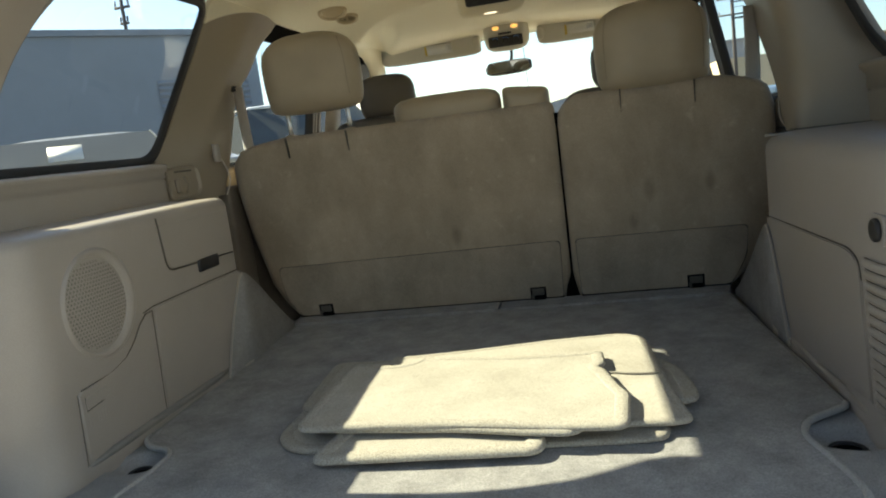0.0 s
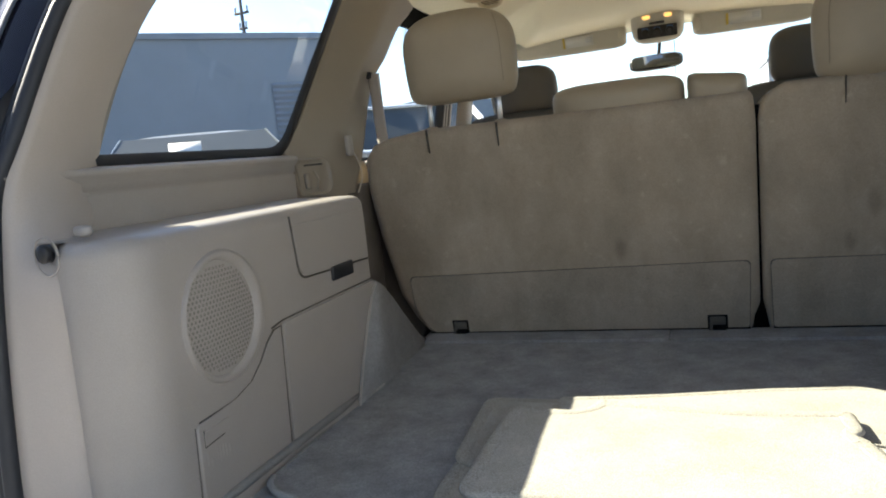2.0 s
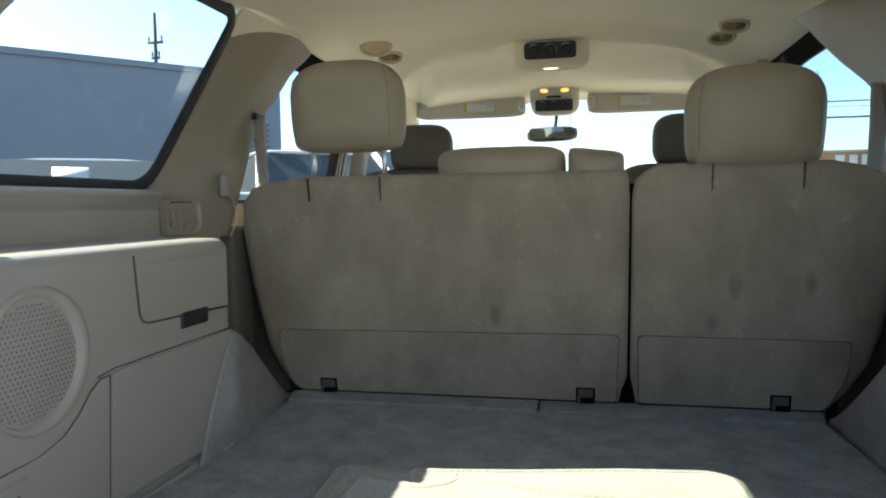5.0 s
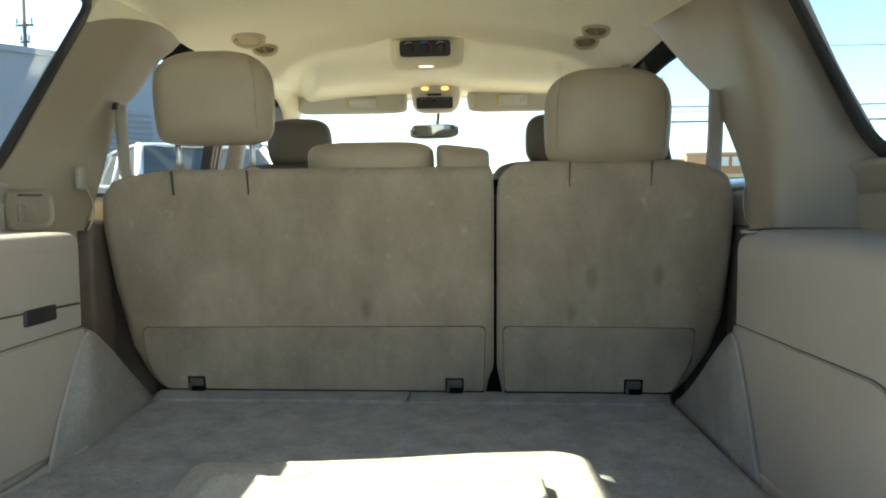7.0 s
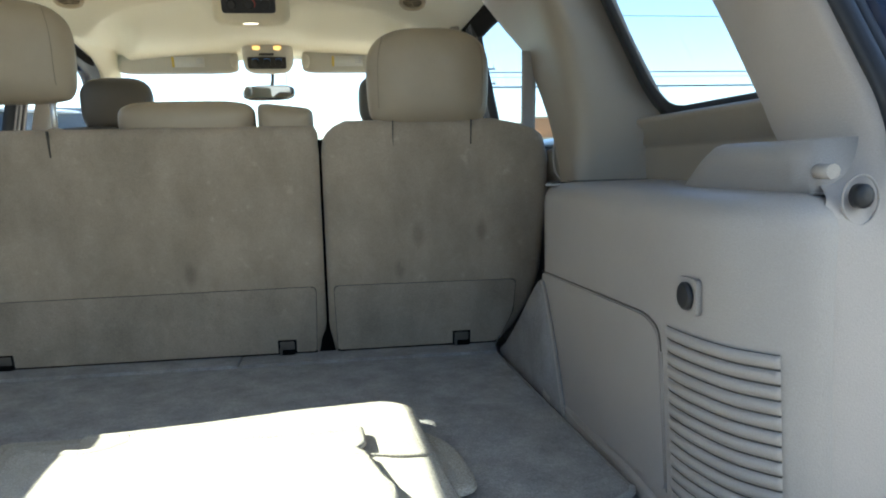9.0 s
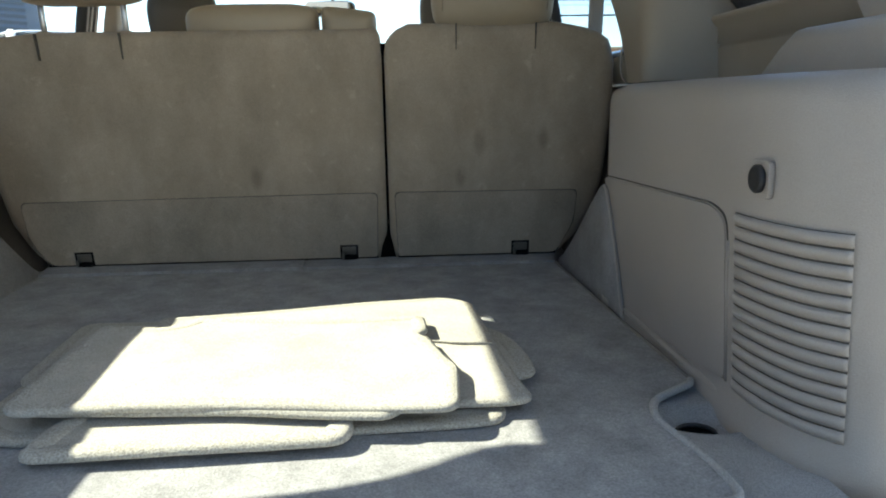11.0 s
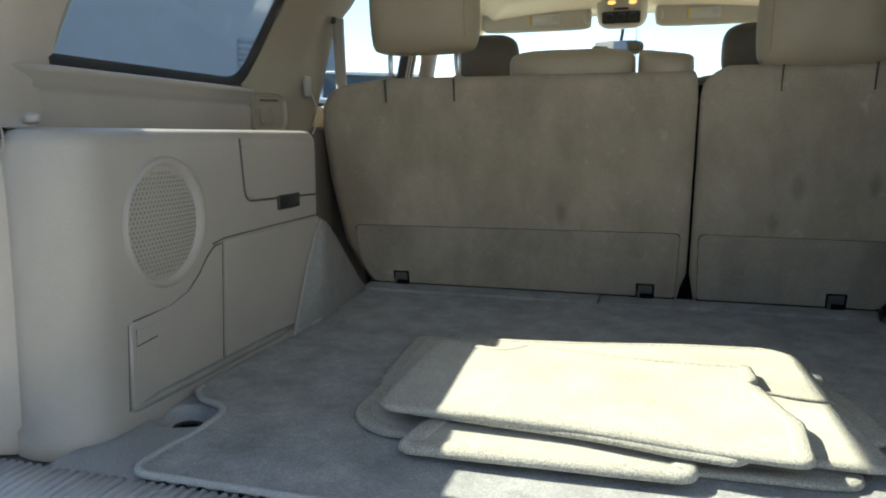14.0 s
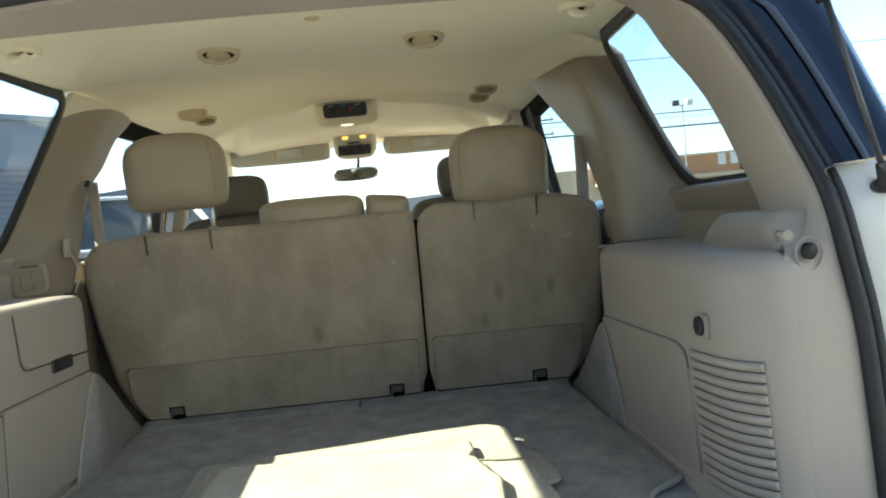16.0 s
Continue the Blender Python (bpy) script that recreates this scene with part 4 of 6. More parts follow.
for s in (-1, 1):
    part("roof_side", sheet([[(0.744, y, 0.937) if s > 0 else (-0.724, y, 0.950), (s * 0.738, y, 1.00), (s * 0.735, y, 1.056), (s * 0.70, y, 1.062)] for y in (-0.93, -0.6, -0.2, 0.16)]), WHITE_PAINT, skin, solid=0.008)
part("underbody", box(-0.95, 0.97, -1.32, 2.6, -0.50, -0.08, 0.02), DARK, skin)
part("bonnet", sheet([[(x, y, 0.43 - 0.05 * max(0, y - 2.3) - 0.02 * (x / 0.9) ** 2) for x in (-0.9 + 1.82 * i / 10 for i in range(11))] for y in (1.95, 2.3, 2.7, 3.1)]), WHITE_PAINT, skin)
part("bumper", box(-0.98, 1.0, -1.46, -1.32, -0.42, -0.10, 0.03), WHITE_PAINT, skin)

gate = thing("tailgate", (0, -0.95, 1.03), "white tailgate raised on its struts above the opening", "tailgate")
part("gate_panel", sheet([[(x, -0.96 - d * 0.86, 1.04 + d * 0.52 - 0.05 * (d / 1.1) ** 2) for x in (-0.80 + 1.62 * i / 10 for i in range(11))] for d in (0, 0.2, 0.45, 0.7, 0.95, 1.15)]), WHITE_PAINT, gate, solid=0.03)
part("gate_lining", sheet([[(x, -0.99 - d * 0.86, 1.00 + d * 0.52 - 0.05 * (d / 1.1) ** 2) for x in (-0.70 + 1.42 * i / 10 for i in range(11))] for d in (0.55, 0.7, 0.95, 1.10)]), TRIM, gate, solid=0.012)
part("gate_glass", sheet([[(x, -0.99 - d * 0.86, 1.004 + d * 0.52) for x in (-0.66 + 1.34 * i / 6 for i in range(7))] for d in (0.04, 0.3, 0.52)]), CAR_GLASS, gate, solid=0.004)

# roof rails along the door tops, with the door frames and glass
for s, dx in ((1, 0.0), (-1, 0.0)):
    rail = thing("roof_rail_trim", (s * 0.70, 0.6, 0.95), "dark door frame and seal along the roof edge", "door frame", "roof edge frames")
    part("frame_band", sheet([[(s * 0.712, y, z), (s * 0.725, y, z - 0.03), (s * 0.742, y, z - 0.058), (s * 0.765, y, z - 0.055), (s * 0.755, y, z + 0.09)] for y, z in ((0.10, 0.95), (0.3, 0.96), (0.6, 0.962), (1.1, 0.95), (1.4, 0.91))]), DARK, rail)
    door = thing("rear_door", (s * 0.83, 0.35, 0.2), "beige rear passenger door with its window", "car door", "car doors")
    part("door_panel", box(s * 0.78 if s > 0 else -0.86, s * 0.86 if s > 0 else -0.78, -0.20, 0.78, -0.05, 0.50, 0.02), DASH_VINYL, door)
    bm = bmesh.new()
    bm.faces.new([bm.verts.new(p) for p in ((s * 0.835, -0.33, 0.5), (s * 0.835, 0.79, 0.5), (s * 0.745, 0.79, 0.94), (s * 0.745, -0.1, 0.94))])
    part("door_glass", bm, TINTED, door)
    part("belt_seal", box(s * 0.80 if s > 0 else -0.83, s * 0.83 if s > 0 else -0.80, -0.33, 0.78, 0.495, 0.51, 0.004), RUBBER, door)
    yb = 0.80
    b_pillar = thing("b_pillar_trim", (s * 0.79, 0.85, 0.5), "pale beige plastic pillar trim between the doors", "pillar trim", "b pillar trims")
    part("pillar_cover", sheet([[(s * (0.80 - 0.11 * f), yb + 0.02 * f, 0.4 + 0.56 * f), (s * (0.765 - 0.1 * f), yb + 0.03 + 0.02 * f, 0.4 + 0.56 * f), (s * (0.765 - 0.1 * f), yb + 0.10 + 0.02 * f, 0.4 + 0.56 * f), (s * (0.80 - 0.11 * f), yb + 0.13 + 0.02 * f, 0.4 + 0.56 * f)] for f in (0, 0.25, 0.5, 0.75, 1)]), TRIM, b_pillar)
    for dy in (-0.075, -0.045, -0.005):
        part("door_edge", sheet([[(s * (0.845 - 0.1 * f), yb + dy, 0.46 + 0.5 * f), (s * (0.815 - 0.1 * f), yb + dy, 0.46 + 0.5 * f), (s * (0.815 - 0.1 * f), yb + dy + 0.03, 0.46 + 0.5 * f), (s * (0.845 - 0.1 * f), yb + dy + 0.03, 0.46 + 0.5 * f)] for f in (0, 0.5, 1)]), RUBBER, b_pillar)
    fdoor = thing("front_door", (s * 0.83, 1.2, 0.2), "beige front door with its window", "car door", "car doors")
    part("door_panel", box(s * 0.78 if s > 0 else -0.86, s * 0.86 if s > 0 else -0.78, 0.90, 1.85, -0.05, 0.50, 0.02), PILLAR_TRIM, fdoor)
    bm = bmesh.new()
    bm.faces.new([bm.verts.new(p) for p in ((s * 0.835, 0.90, 0.5), (s * 0.835, 1.85, 0.5), (s * 0.72, 1.40, 0.91), (s * 0.745, 0.90, 0.94))])
    g = part("door_glass", bm, CLEAR, fdoor)
    g.visible_shadow = False
    a_pillar = thing("a_pillar_trim", (s * 0.75, 1.8, 0.5), "cream windscreen pillar trim running up into the roof lining", "pillar trim", "windscreen pillar trims")
    outer = curve2([(s * 0.712, 1.10, 0.955), (s * 0.714, 1.25, 0.932), (s * 0.716, 1.36, 0.905), (s * 0.718, 1.42, 0.865), (s * 0.735, 1.52, 0.76), (s * 0.765, 1.72, 0.60), (s * 0.800, 1.92, 0.44)], 5)
    inner = curve2([(s * 0.655, 1.10, 0.975), (s * 0.652, 1.30, 0.975), (s * 0.650, 1.44, 0.960), (s * 0.662, 1.52, 0.885), (s * 0.690, 1.60, 0.80), (s * 0.730, 1.78, 0.64), (s * 0.775, 1.98, 0.44)], 5)
    cover = loft_between(outer, inner, (-s * 0.012, -0.012, 0), 6)
    part("pillar_cover", sheet([[p + Vector((s * 0.02, 0.01, 0)) for p in cover[0]]] + cover + [[p + Vector((s * 0.03, 0.03, 0.0)) for p in cover[-1]]]), LINER, a_pillar)
    rim = [p + Vector((s * 0.004, -0.010, -0.004)) for p in outer]
    part("door_seal", sheet([outer, rim, [p + Vector((s * 0.012, -0.05, -0.030)) for p in outer], [p + Vector((s * 0.022, -0.075, -0.040)) for p in outer], [p + Vector((s * 0.05, -0.07, -0.035)) for p in outer]]), RUBBER, a_pillar, "black door seal")

grab = thing("grab_handle", (0.655, 1.0, 0.95), "beige plastic grab handle above the front door", "grab handle")
part("bar", tube(curve2([(0.672, 0.88, 0.950), (0.655, 0.90, 0.922), (0.648, 1.00, 0.912), (0.648, 1.10, 0.904), (0.655, 1.17, 0.906), (0.672, 1.19, 0.930)], 5), 0.011, 10), VISOR, grab)
for y, z in ((0.88, 0.950), (1.19, 0.930)):
    part("end_cap", pillow((0.678, y, z), ((0, 1, 0), (0, 0, 1), (1, 0, 0)), (0.024, 0.020, 0.014), 3, 3, 12), VISOR, grab)

screen = tagged(new("window_3"), "clear curved windscreen", "window", kind="structure")
pane = part("pane", sheet([[(x, 2.05 - 0.12 * (x / 0.8) ** 2, 0.44) for x in (-0.80 + 1.6 * i / 10 for i in range(11))], [(x * 0.86, 1.50 - 0.08 * (x / 0.8) ** 2, 0.955) for x in (-0.80 + 1.6 * i / 10 for i in range(11))]]), CLEAR, screen)
pane.visible_shadow = False
dash = thing("dashboard", (0, 1.75, 0.4), "dark beige dashboard below the windscreen", "dashboard")
part("dash_top", pillow((0, 1.80, 0.30), ((1, 0, 0), (0, 1, 0), (0, 0, 1)), (0.79, 0.26, 0.16), 8, 6, 20), DASH_VINYL, dash)


# ================= headliner =================
def ease(v):
    v = min(1.0, max(0.0, v))
    return v * v * (3 - 2 * v)


def liner_z(x, y):
    e = min(1.0, abs(x) / 0.69)
    off = (1 - math.exp(-(x / 0.15) ** 4)) * (1 - ease((e - 0.86) / 0.12))
    z = 0.962 + 0.032 * ease((y + 0.6) / 1.0) - (0.010 + 0.030 * ease(y / 0.45)) * e * e
    # two shallow trays over the front seats: an arched crest behind them that sweeps forward along the sides
    crest = 0.475 + 1.9 * abs(x) ** 3
    d = (y - crest) / math.sqrt(1 + (5.7 * x * x) ** 2)
    z -= off * (0.030 * ease((d + 0.13) / 0.13) - 0.062 * ease((d - 0.004) / 0.10))
    z -= 0.056 * off * ease((y - 0.86) / 0.34) * (1 - ease((abs(x) - 0.43 - 0.38 * (y - 1.0)) / 0.07))   # and down again over the visors
    z -= 0.030 * (max(0, y - 1.30) / 0.3) ** 2
    z -= 0.020 * math.exp(-(x / 0.15) ** 4) * ease((y - 0.60) / 0.12)                     # spine that carries the consoles
    z += 0.005 * ease((y + 0.20) / 0.06) - 0.005
    along_y = (y + 0.704) / 0.50                                          # faint crease from the header to the left window's corner
    if -0.1 < along_y < 1.0 and x < -0.2:
        off_line = (x + 0.337 + 0.330 * along_y) * 0.83
        z -= 0.0085 * math.exp(-(off_line / 0.012) ** 2) * ease((1.0 - along_y) / 0.25) * ease((along_y + 0.1) / 0.3)
    return z


ys = [-0.70 + 2.265 * k / 130 for k in range(131)]
for s, edge in COVE_EDGES:                    # the liner comes down to the pillar's upper edge
    low = [p + Vector((-s * 0.001, 0, -0.001)) for p in edge]
    COVES.append([[p + Vector((s * 0.012, 0, -0.004)) for p in edge], low] +
                 [[Vector((p.x - s * 0.13 * f, p.y, p.z + (liner_z(p.x - s * 0.13, p.y) + 0.0005 - p.z) * math.sin(math.pi / 2 * f) ** 0.8)) for p in low] for f in (0.02, 0.06, 0.12, 0.2, 0.3, 0.42, 0.56, 0.72, 0.86, 1.0)])
flange = [-0.70 + 0.38 * k / 12 for k in range(13)]
COVES.append([[(0.700, y, liner_z(0.700, y) - 0.0008) for y in flange], [(0.716, y, liner_z(0.716, y) - 0.002) for y in flange], [(0.738, y, 0.932) for y in flange]])
liner = part("ceiling", join(sheet([[(x, y, liner_z(x, y)) for x in (-0.712 + 1.43 * i / 90 for i in range(91))] for y in ys]), *[sheet(c) for c in COVES]), LINER)
tagged(liner, "cream fabric headliner of the car roof", "ceiling", kind="structure")


def round_vent(x, y, r, tilt, label, group, slots):
    """A ring let into the headliner with a dished centre: slotted vanes, or a plain disc with two notches."""
    z = liner_z(x, y)
    v = thing("ceiling_vent", (x, y, z), label, "air vent", group)
    h = 0.02
    up = Vector((liner_z(x - h, y) - liner_z(x + h, y), liner_z(x, y - h) - liner_z(x, y + h), 2 * h)).normalized()
    m = Matrix.Translation(Vector((x, y, z)) - up * 0.011) @ Vector((0, 0, 1)).rotation_difference(up).to_matrix().to_4x4() @ pose(0, 0, 0, -13 if y > 0 else -9, 0, tilt)
    rr = lambda a, d: [m @ Vector((a * math.cos(k * math.tau / 40), a * math.sin(k * math.tau / 40), -d)) for k in range(40)]
    part("bezel", sheet([rr(r, -0.024), rr(r * 0.995, -0.003), rr(r * 0.93, 0.003), rr(r * 0.82, 0.003), rr(r * 0.75, 0.0), rr(r * 0.72, -0.006)], True), VENT_CREAM, v)
    if slots:
        part("throat", capped([rr(r * 0.73, -0.007), rr(r * 0.72, -0.0045)]), DARK, v)
        for k in range(-2, 3):
            w = r * 0.68 * math.sqrt(1 - (k / 2.9) ** 2)
            part("slat", moved(box(-w, w, k * r * 0.25 - r * 0.028, k * r * 0.25 + r * 0.028, 0.0005, 0.003, 0.0005, 1), m), VENT_CREAM, v)
        part("slat_bar", moved(box(-r * 0.03, r * 0.03, -r * 0.66, r * 0.66, 0.001, 0.0035, 0.0005, 1), m), VENT_CREAM, v)
    elif slots is None:
        part("vane_disc", sheet([rr(r * 0.73, -0.008), rr(r * 0.70, -0.003), rr(r * 0.60, -0.0005), rr(r * 0.30, 0.001), rr(r * 0.01, 0.001)], True), VENT_CREAM, v)
    else:
        part("throat", capped([rr(r * 0.73, -0.007), rr(r * 0.72, -0.0045)]), DARK, v)
        part("vane_disc", moved(pillow((0, r * 0.05, 0.002), ((1, 0, 0), (0, 1, 0), (0, 0, 1)), (r * 0.55, r * 0.66, 0.004), 2.2, 2.2, 16), m), VENT_CREAM, v)
    return v


round_vent(-0.207, -0.437, 0.049, 0, "round cream ceiling vent with a turned-in disc", "rear ceiling vents", False)
round_vent(0.271, -0.430, 0.049, 0, "round cream ceiling vent with a turned-in disc", "rear ceiling vents", False)
round_vent(-0.505, 0.505, 0.041, 8, "oval slotted ceiling vent with dark gaps", "front ceiling vents", True)
round_vent(-0.512, 0.375, 0.050, 8, "round cream ceiling vent turned shut", "front ceiling vents", None)
round_vent(0.497, 0.51, 0.041, -8, "oval slotted ceiling vent with dark gaps", "front ceiling vents", True)
round_vent(0.508, 0.375, 0.041, -8, "oval slotted ceiling vent with dark gaps", "front ceiling vents", True)
plug = thing("trim_plug", (0.038, -0.640, liner_z(0.038, -0.64)), "small cream plastic plug in the headliner", "plug")
part("plug_cap", pillow((0.038, -0.640, liner_z(0.038, -0.64) - 0.001), ((1, 0, 0), (0, 1, 0), (0, 0, 1)), (0.016, 0.013, 0.004), 2, 2, 14), VENT_CREAM, plug)

for x in (-0.567, 0.597):
    hook = thing("coat_hook", (x, -0.60, 0.93), "cream plastic hook on the headliner", "hook", "headliner hooks")
    hz = liner_z(x, -0.6) - 0.004
    ring = lambda a, d: [Vector((x + a * math.cos(k * math.tau / 28), -0.60 + 0.8 * a * math.sin(k * math.tau / 28), hz - d)) for k in range(28)]
    part("hook_base", capped([ring(0.040, -0.010), ring(0.039, 0.003), ring(0.034, 0.007), ring(0.027, 0.004), ring(0.024, -0.002)]), LINER, hook)
    part("hook_lip", tube(curve2([(x - 0.012, -0.605, hz - 0.002), (x - 0.010, -0.622, hz - 0.018), (x + 0.008, -0.630, hz - 0.022), (x + 0.020, -0.622, hz - 0.012)], 5), [0.010] * 8 + [0.008] * 8, 10), LINER, hook)
    part("hook_recess", pillow((x + 0.012, -0.606, hz - 0.004), ((1, 0.5, 0), (-0.5, 1, 0), (0, 0, 1)), (0.011, 0.006, 0.003), 2, 2, 8), DARK, hook)

# rear climate panel hanging from the arch
panel = thing("climate_panel", (0, 0.55, 0.95), "overhead rear climate control panel with dark dials", "control panel")
part("housing", pillow((0, 0.602, 0.968), ((1, 0, 0), (0, -0.35, 1), (0, 1, 0.35)), (0.118, 0.055, 0.056), 4.5, 4, 24), LINER, panel)
face_m = Matrix.Translation((0, 0.533, 0.962)) @ pose(0, 0, 0, 90 + 18, 0, 0)
fc = part("control_face", moved(prism(rounded([(-0.080, -0.025), (0.080, -0.025), (0.080, 0.025), (-0.080, 0.025)], 0.012), XY(0), 0.006, 0.002), face_m), BLACK, panel)
for x, m_ in ((-0.05, GREY_MARK), (0.0, BLUE_MARK), (0.05, GREY_MARK)):
    dial = part("dial", moved(capped([[Vector((x + r * math.cos(k * math.tau / 20), r * math.sin(k * math.tau / 20), z)) for k in range(20)] for r, z in ((0.016, 0.005), (0.015, 0.012), (0.010, 0.013))]), face_m), BLACK, fc)
    part("dial_mark", moved(tube([(x + 0.0195 * math.cos(a), 0.0195 * math.sin(a), 0.0062) for a in (radians(60 + 12 * k) for k in range(7))], 0.0019, 5), face_m), m_, dial)
    if x == 0:
        part("dial_mark", moved(tube([(x + 0.0195 * math.cos(a), 0.0195 * math.sin(a), 0.0062) for a in (radians(-20 + 12 * k) for k in range(7))], 0.0019, 5), face_m), RED_MARK, dial)
part("dome_lens", pillow((0, 0.572, 0.914), ((1, 0, 0), (0, 1, 0.2), (0, -0.2, 1)), (0.028, 0.008, 0.004), 3, 3, 12), DOME, panel, "small lit dome lens")

console = thing("overhead_console", (-0.03, 1.37, 0.94), "beige overhead console with two amber map lights", "overhead console")
part("housing", pillow((-0.033, 1.40, 0.952), ((1, 0, 0), (0, -0.5, 1), (0, 1, 0.5)), (0.105, 0.076, 0.06), 4, 4, 20), VISOR, console)
c_m = Matrix.Translation((-0.033, 1.345, 0.905)) @ pose(0, 0, 0, 90 + 25, 0, 0)
cf = part("control_face", moved(prism(rounded([(-0.078, -0.024), (0.078, -0.024), (0.078, 0.024), (-0.078, 0.024)], 0.006), XY(0), 0.006, 0.002), c_m), BLACK, console)
for x in (-0.048, 0.0, 0.048):
    part("dial", moved(capped([[Vector((x + r * math.cos(k * math.tau / 16), r * math.sin(k * math.tau / 16), z)) for k in range(16)] for r, z in ((0.016, 0.005), (0.014, 0.012), (0.009, 0.013))]), c_m), BLACK, cf)
    part("dial_mark", moved(tube([(x + 0.019 * math.cos(a), 0.019 * math.sin(a), 0.0062) for a in (radians(40 + 15 * k) for k in range(7))], 0.0014, 5), c_m), BLUE_MARK, cf)
for x in (-0.072, 0.012):
    part("map_light", pillow((x, 1.326, 0.962), ((1, 0, 0), (0, -0.4, 1), (0, 1, 0.4)), (0.017, 0.008, 0.006), 2.5, 2.5, 10), AMBER, console, "lit amber map light")
part("button_strip", moved(box(-0.03, 0.03, 0.032, 0.040, 0.0, 0.006, 0.001, 1), c_m), BLACK, console)

for s in (-1, 1):
    x0, x1 = (-0.665, -0.165) if s < 0 else (0.105, 0.56)
    v = thing("sun_visor", ((x0 + x1) / 2, 1.5, 0.93), "folded beige sun visor with a warning label", "sun visor", "sun visors")
    part("pad", pillow(((x0 + x1) / 2, 1.47, 0.928), ((1, 0, 0), (0, -0.35, 1), (0, 1, 0.35)), ((x1 - x0) / 2, 0.050, 0.014), 7, 5, 18), VISOR, v)
    vm = Matrix.Translation((x0 + (0.30 if s < 0 else 0.20), 1.452, 0.925)) @ pose(0, 0, 0, 90 + 19, 0, 0)
    lb = part("warning_label", moved(box(-0.062, 0.062, -0.022, 0.022, 0, 0.0015), vm), LABEL, v)
    part("label_band", moved(box(-0.072, -0.062, -0.022, 0.022, 0, 0.0018), vm), YELLOW, v)
    for k in range(3):
        part("text_bar", moved(box(0.028, 0.055, 0.010 - 0.008 * k, 0.013 - 0.008 * k, 0.0012, 0.0021), vm), GREY_MARK, lb)
    px = x1 - 0.015 if s < 0 else x0 + 0.015
    part("pivot_clip", pillow((px, 1.448, 0.925), ((1, 0, 0), (0, -0.35, 1), (0, 1, 0.35)), (0.018, 0.028, 0.014), 2.2, 2.2, 14), VISOR, v)
    part("vanity_clip", box((x0 + x1) / 2 - 0.045, (x0 + x1) / 2 + 0.045, 1.44, 1.455, 0.972, 0.978, 0.002, 1), VISOR, v)

mir = thing("rear_view_mirror", (-0.055, 1.6, 0.81), "dark interior rear view mirror on a stalk", "mirror")
part("shell", pillow((-0.056, 1.60, 0.807), ((1, 0, 0.02), (0, -0.12, 1), (0, 1, 0.12)), (0.115, 0.034, 0.026), 3.5, 3, 18), BLACK, mir)
mm = Matrix.Translation((-0.056, 1.572, 0.808)) @ pose(0, 0, 0, 90 + 7, 0, 7)
part("mirror_glass", moved(prism(rounded([(-0.103, -0.024), (0.103, -0.024), (0.103, 0.026), (-0.103, 0.026)], 0.02), XY(0), 0.004, 0.001), mm), MIRROR, mir)
part("stalk", tube([(-0.045, 1.62, 0.83), (-0.04, 1.64, 0.87), (-0.035, 1.60, 0.90)], 0.008, 8), BLACK, mir)
lead = thing("mirror_lead", (0.024, 1.6, 0.68), "thin grey lead hanging down the windscreen beside the mirror", "cable")
part("lead_line", tube(curve2([(0.020, 1.545, 0.925), (0.026, 1.575, 0.88), (0.024, 1.63, 0.78), (0.023, 1.70, 0.69), (0.026, 1.76, 0.60), (0.03, 1.80, 0.465)], 5), 0.0016, 6), SATIN, lead)
part("button_bar", box(-0.07, 0.0, 1.572, 1.585, 0.774, 0.783, 0.002, 1), BLACK, mir)


# ================= seats =================
def lean(z):
    return -0.190 * z


def seat_back(name, edge_l, edge_r, top, label, rl=0.025, rr=0.025):
    """edges: (z, x) outlines of the back's rear face; a padded slab that leans back."""
    t = thing(name, ((edge_l[0][1] + edge_r[0][1]) / 2, 0.05, 0.0), label, "seat back", "rear seat backs")
    def interp(e, z):
        return float(np.interp(z, [p[0] for p in e], [p[1] for p in e]))
    nz, nx = 44, 60
    bm = bmesh.new()
    z0 = edge_l[0][0]
    rows = []
    for i in range(nz + 1):
        f = i / nz
        z = z0 + (top - z0) * f
        xl, xr = interp(edge_l, z), interp(edge_r, z)
        ring = []
        dz = min(1.0, (top - z) / 0.03, (z - z0) / 0.012)
        rz = 1 - (1 - max(0, dz)) ** 2
        for j in range(nx + 1):
            u = j / nx
            x = xl + (xr - xl) * u
            d = min(1.0, (x - xl) / rl, (xr - x) / rr)
            rd = math.sqrt(max(0.0, 1 - (1 - d) ** 2))
            puff = 0.010 * math.sin(math.pi * u) ** 0.5 * math.sin(math.pi * min(1, f * 1.02)) ** 0.6
            wob = 0.0045 * noise.noise(Vector((x * 8, z * 3, 3.1))) + 0.0015 * noise.noise(Vector((x * 16, z * 16, 7.7)))
            ring.append(Vector((x, lean(z) + (0.9 * (rl if x - xl < xr - x else rr)) * (1 - rd) + 0.016 * (1 - rz) - puff * 0.5 + wob, z)))
        for j in range(nx, -1, -1):
            u = j / nx
            x = xl + (xr - xl) * u
            ring.append(Vector((x, lean(z) + 0.115 - 0.02 * (1 - rz), z)))
        rows.append(ring)
    part("back_carpet", capped(rows), SEAT_CARPET, t)
    return t


def on_seat(d):
    """(x, z) on the leaning back, raised by d towards the rear."""
    return Matrix.Translation((0, -d, 0)) @ Matrix(((1, 0, 0, 0), (0, -0.190, -1, 0), (0, 1, 0, 0), (0, 0, 0, 1)))


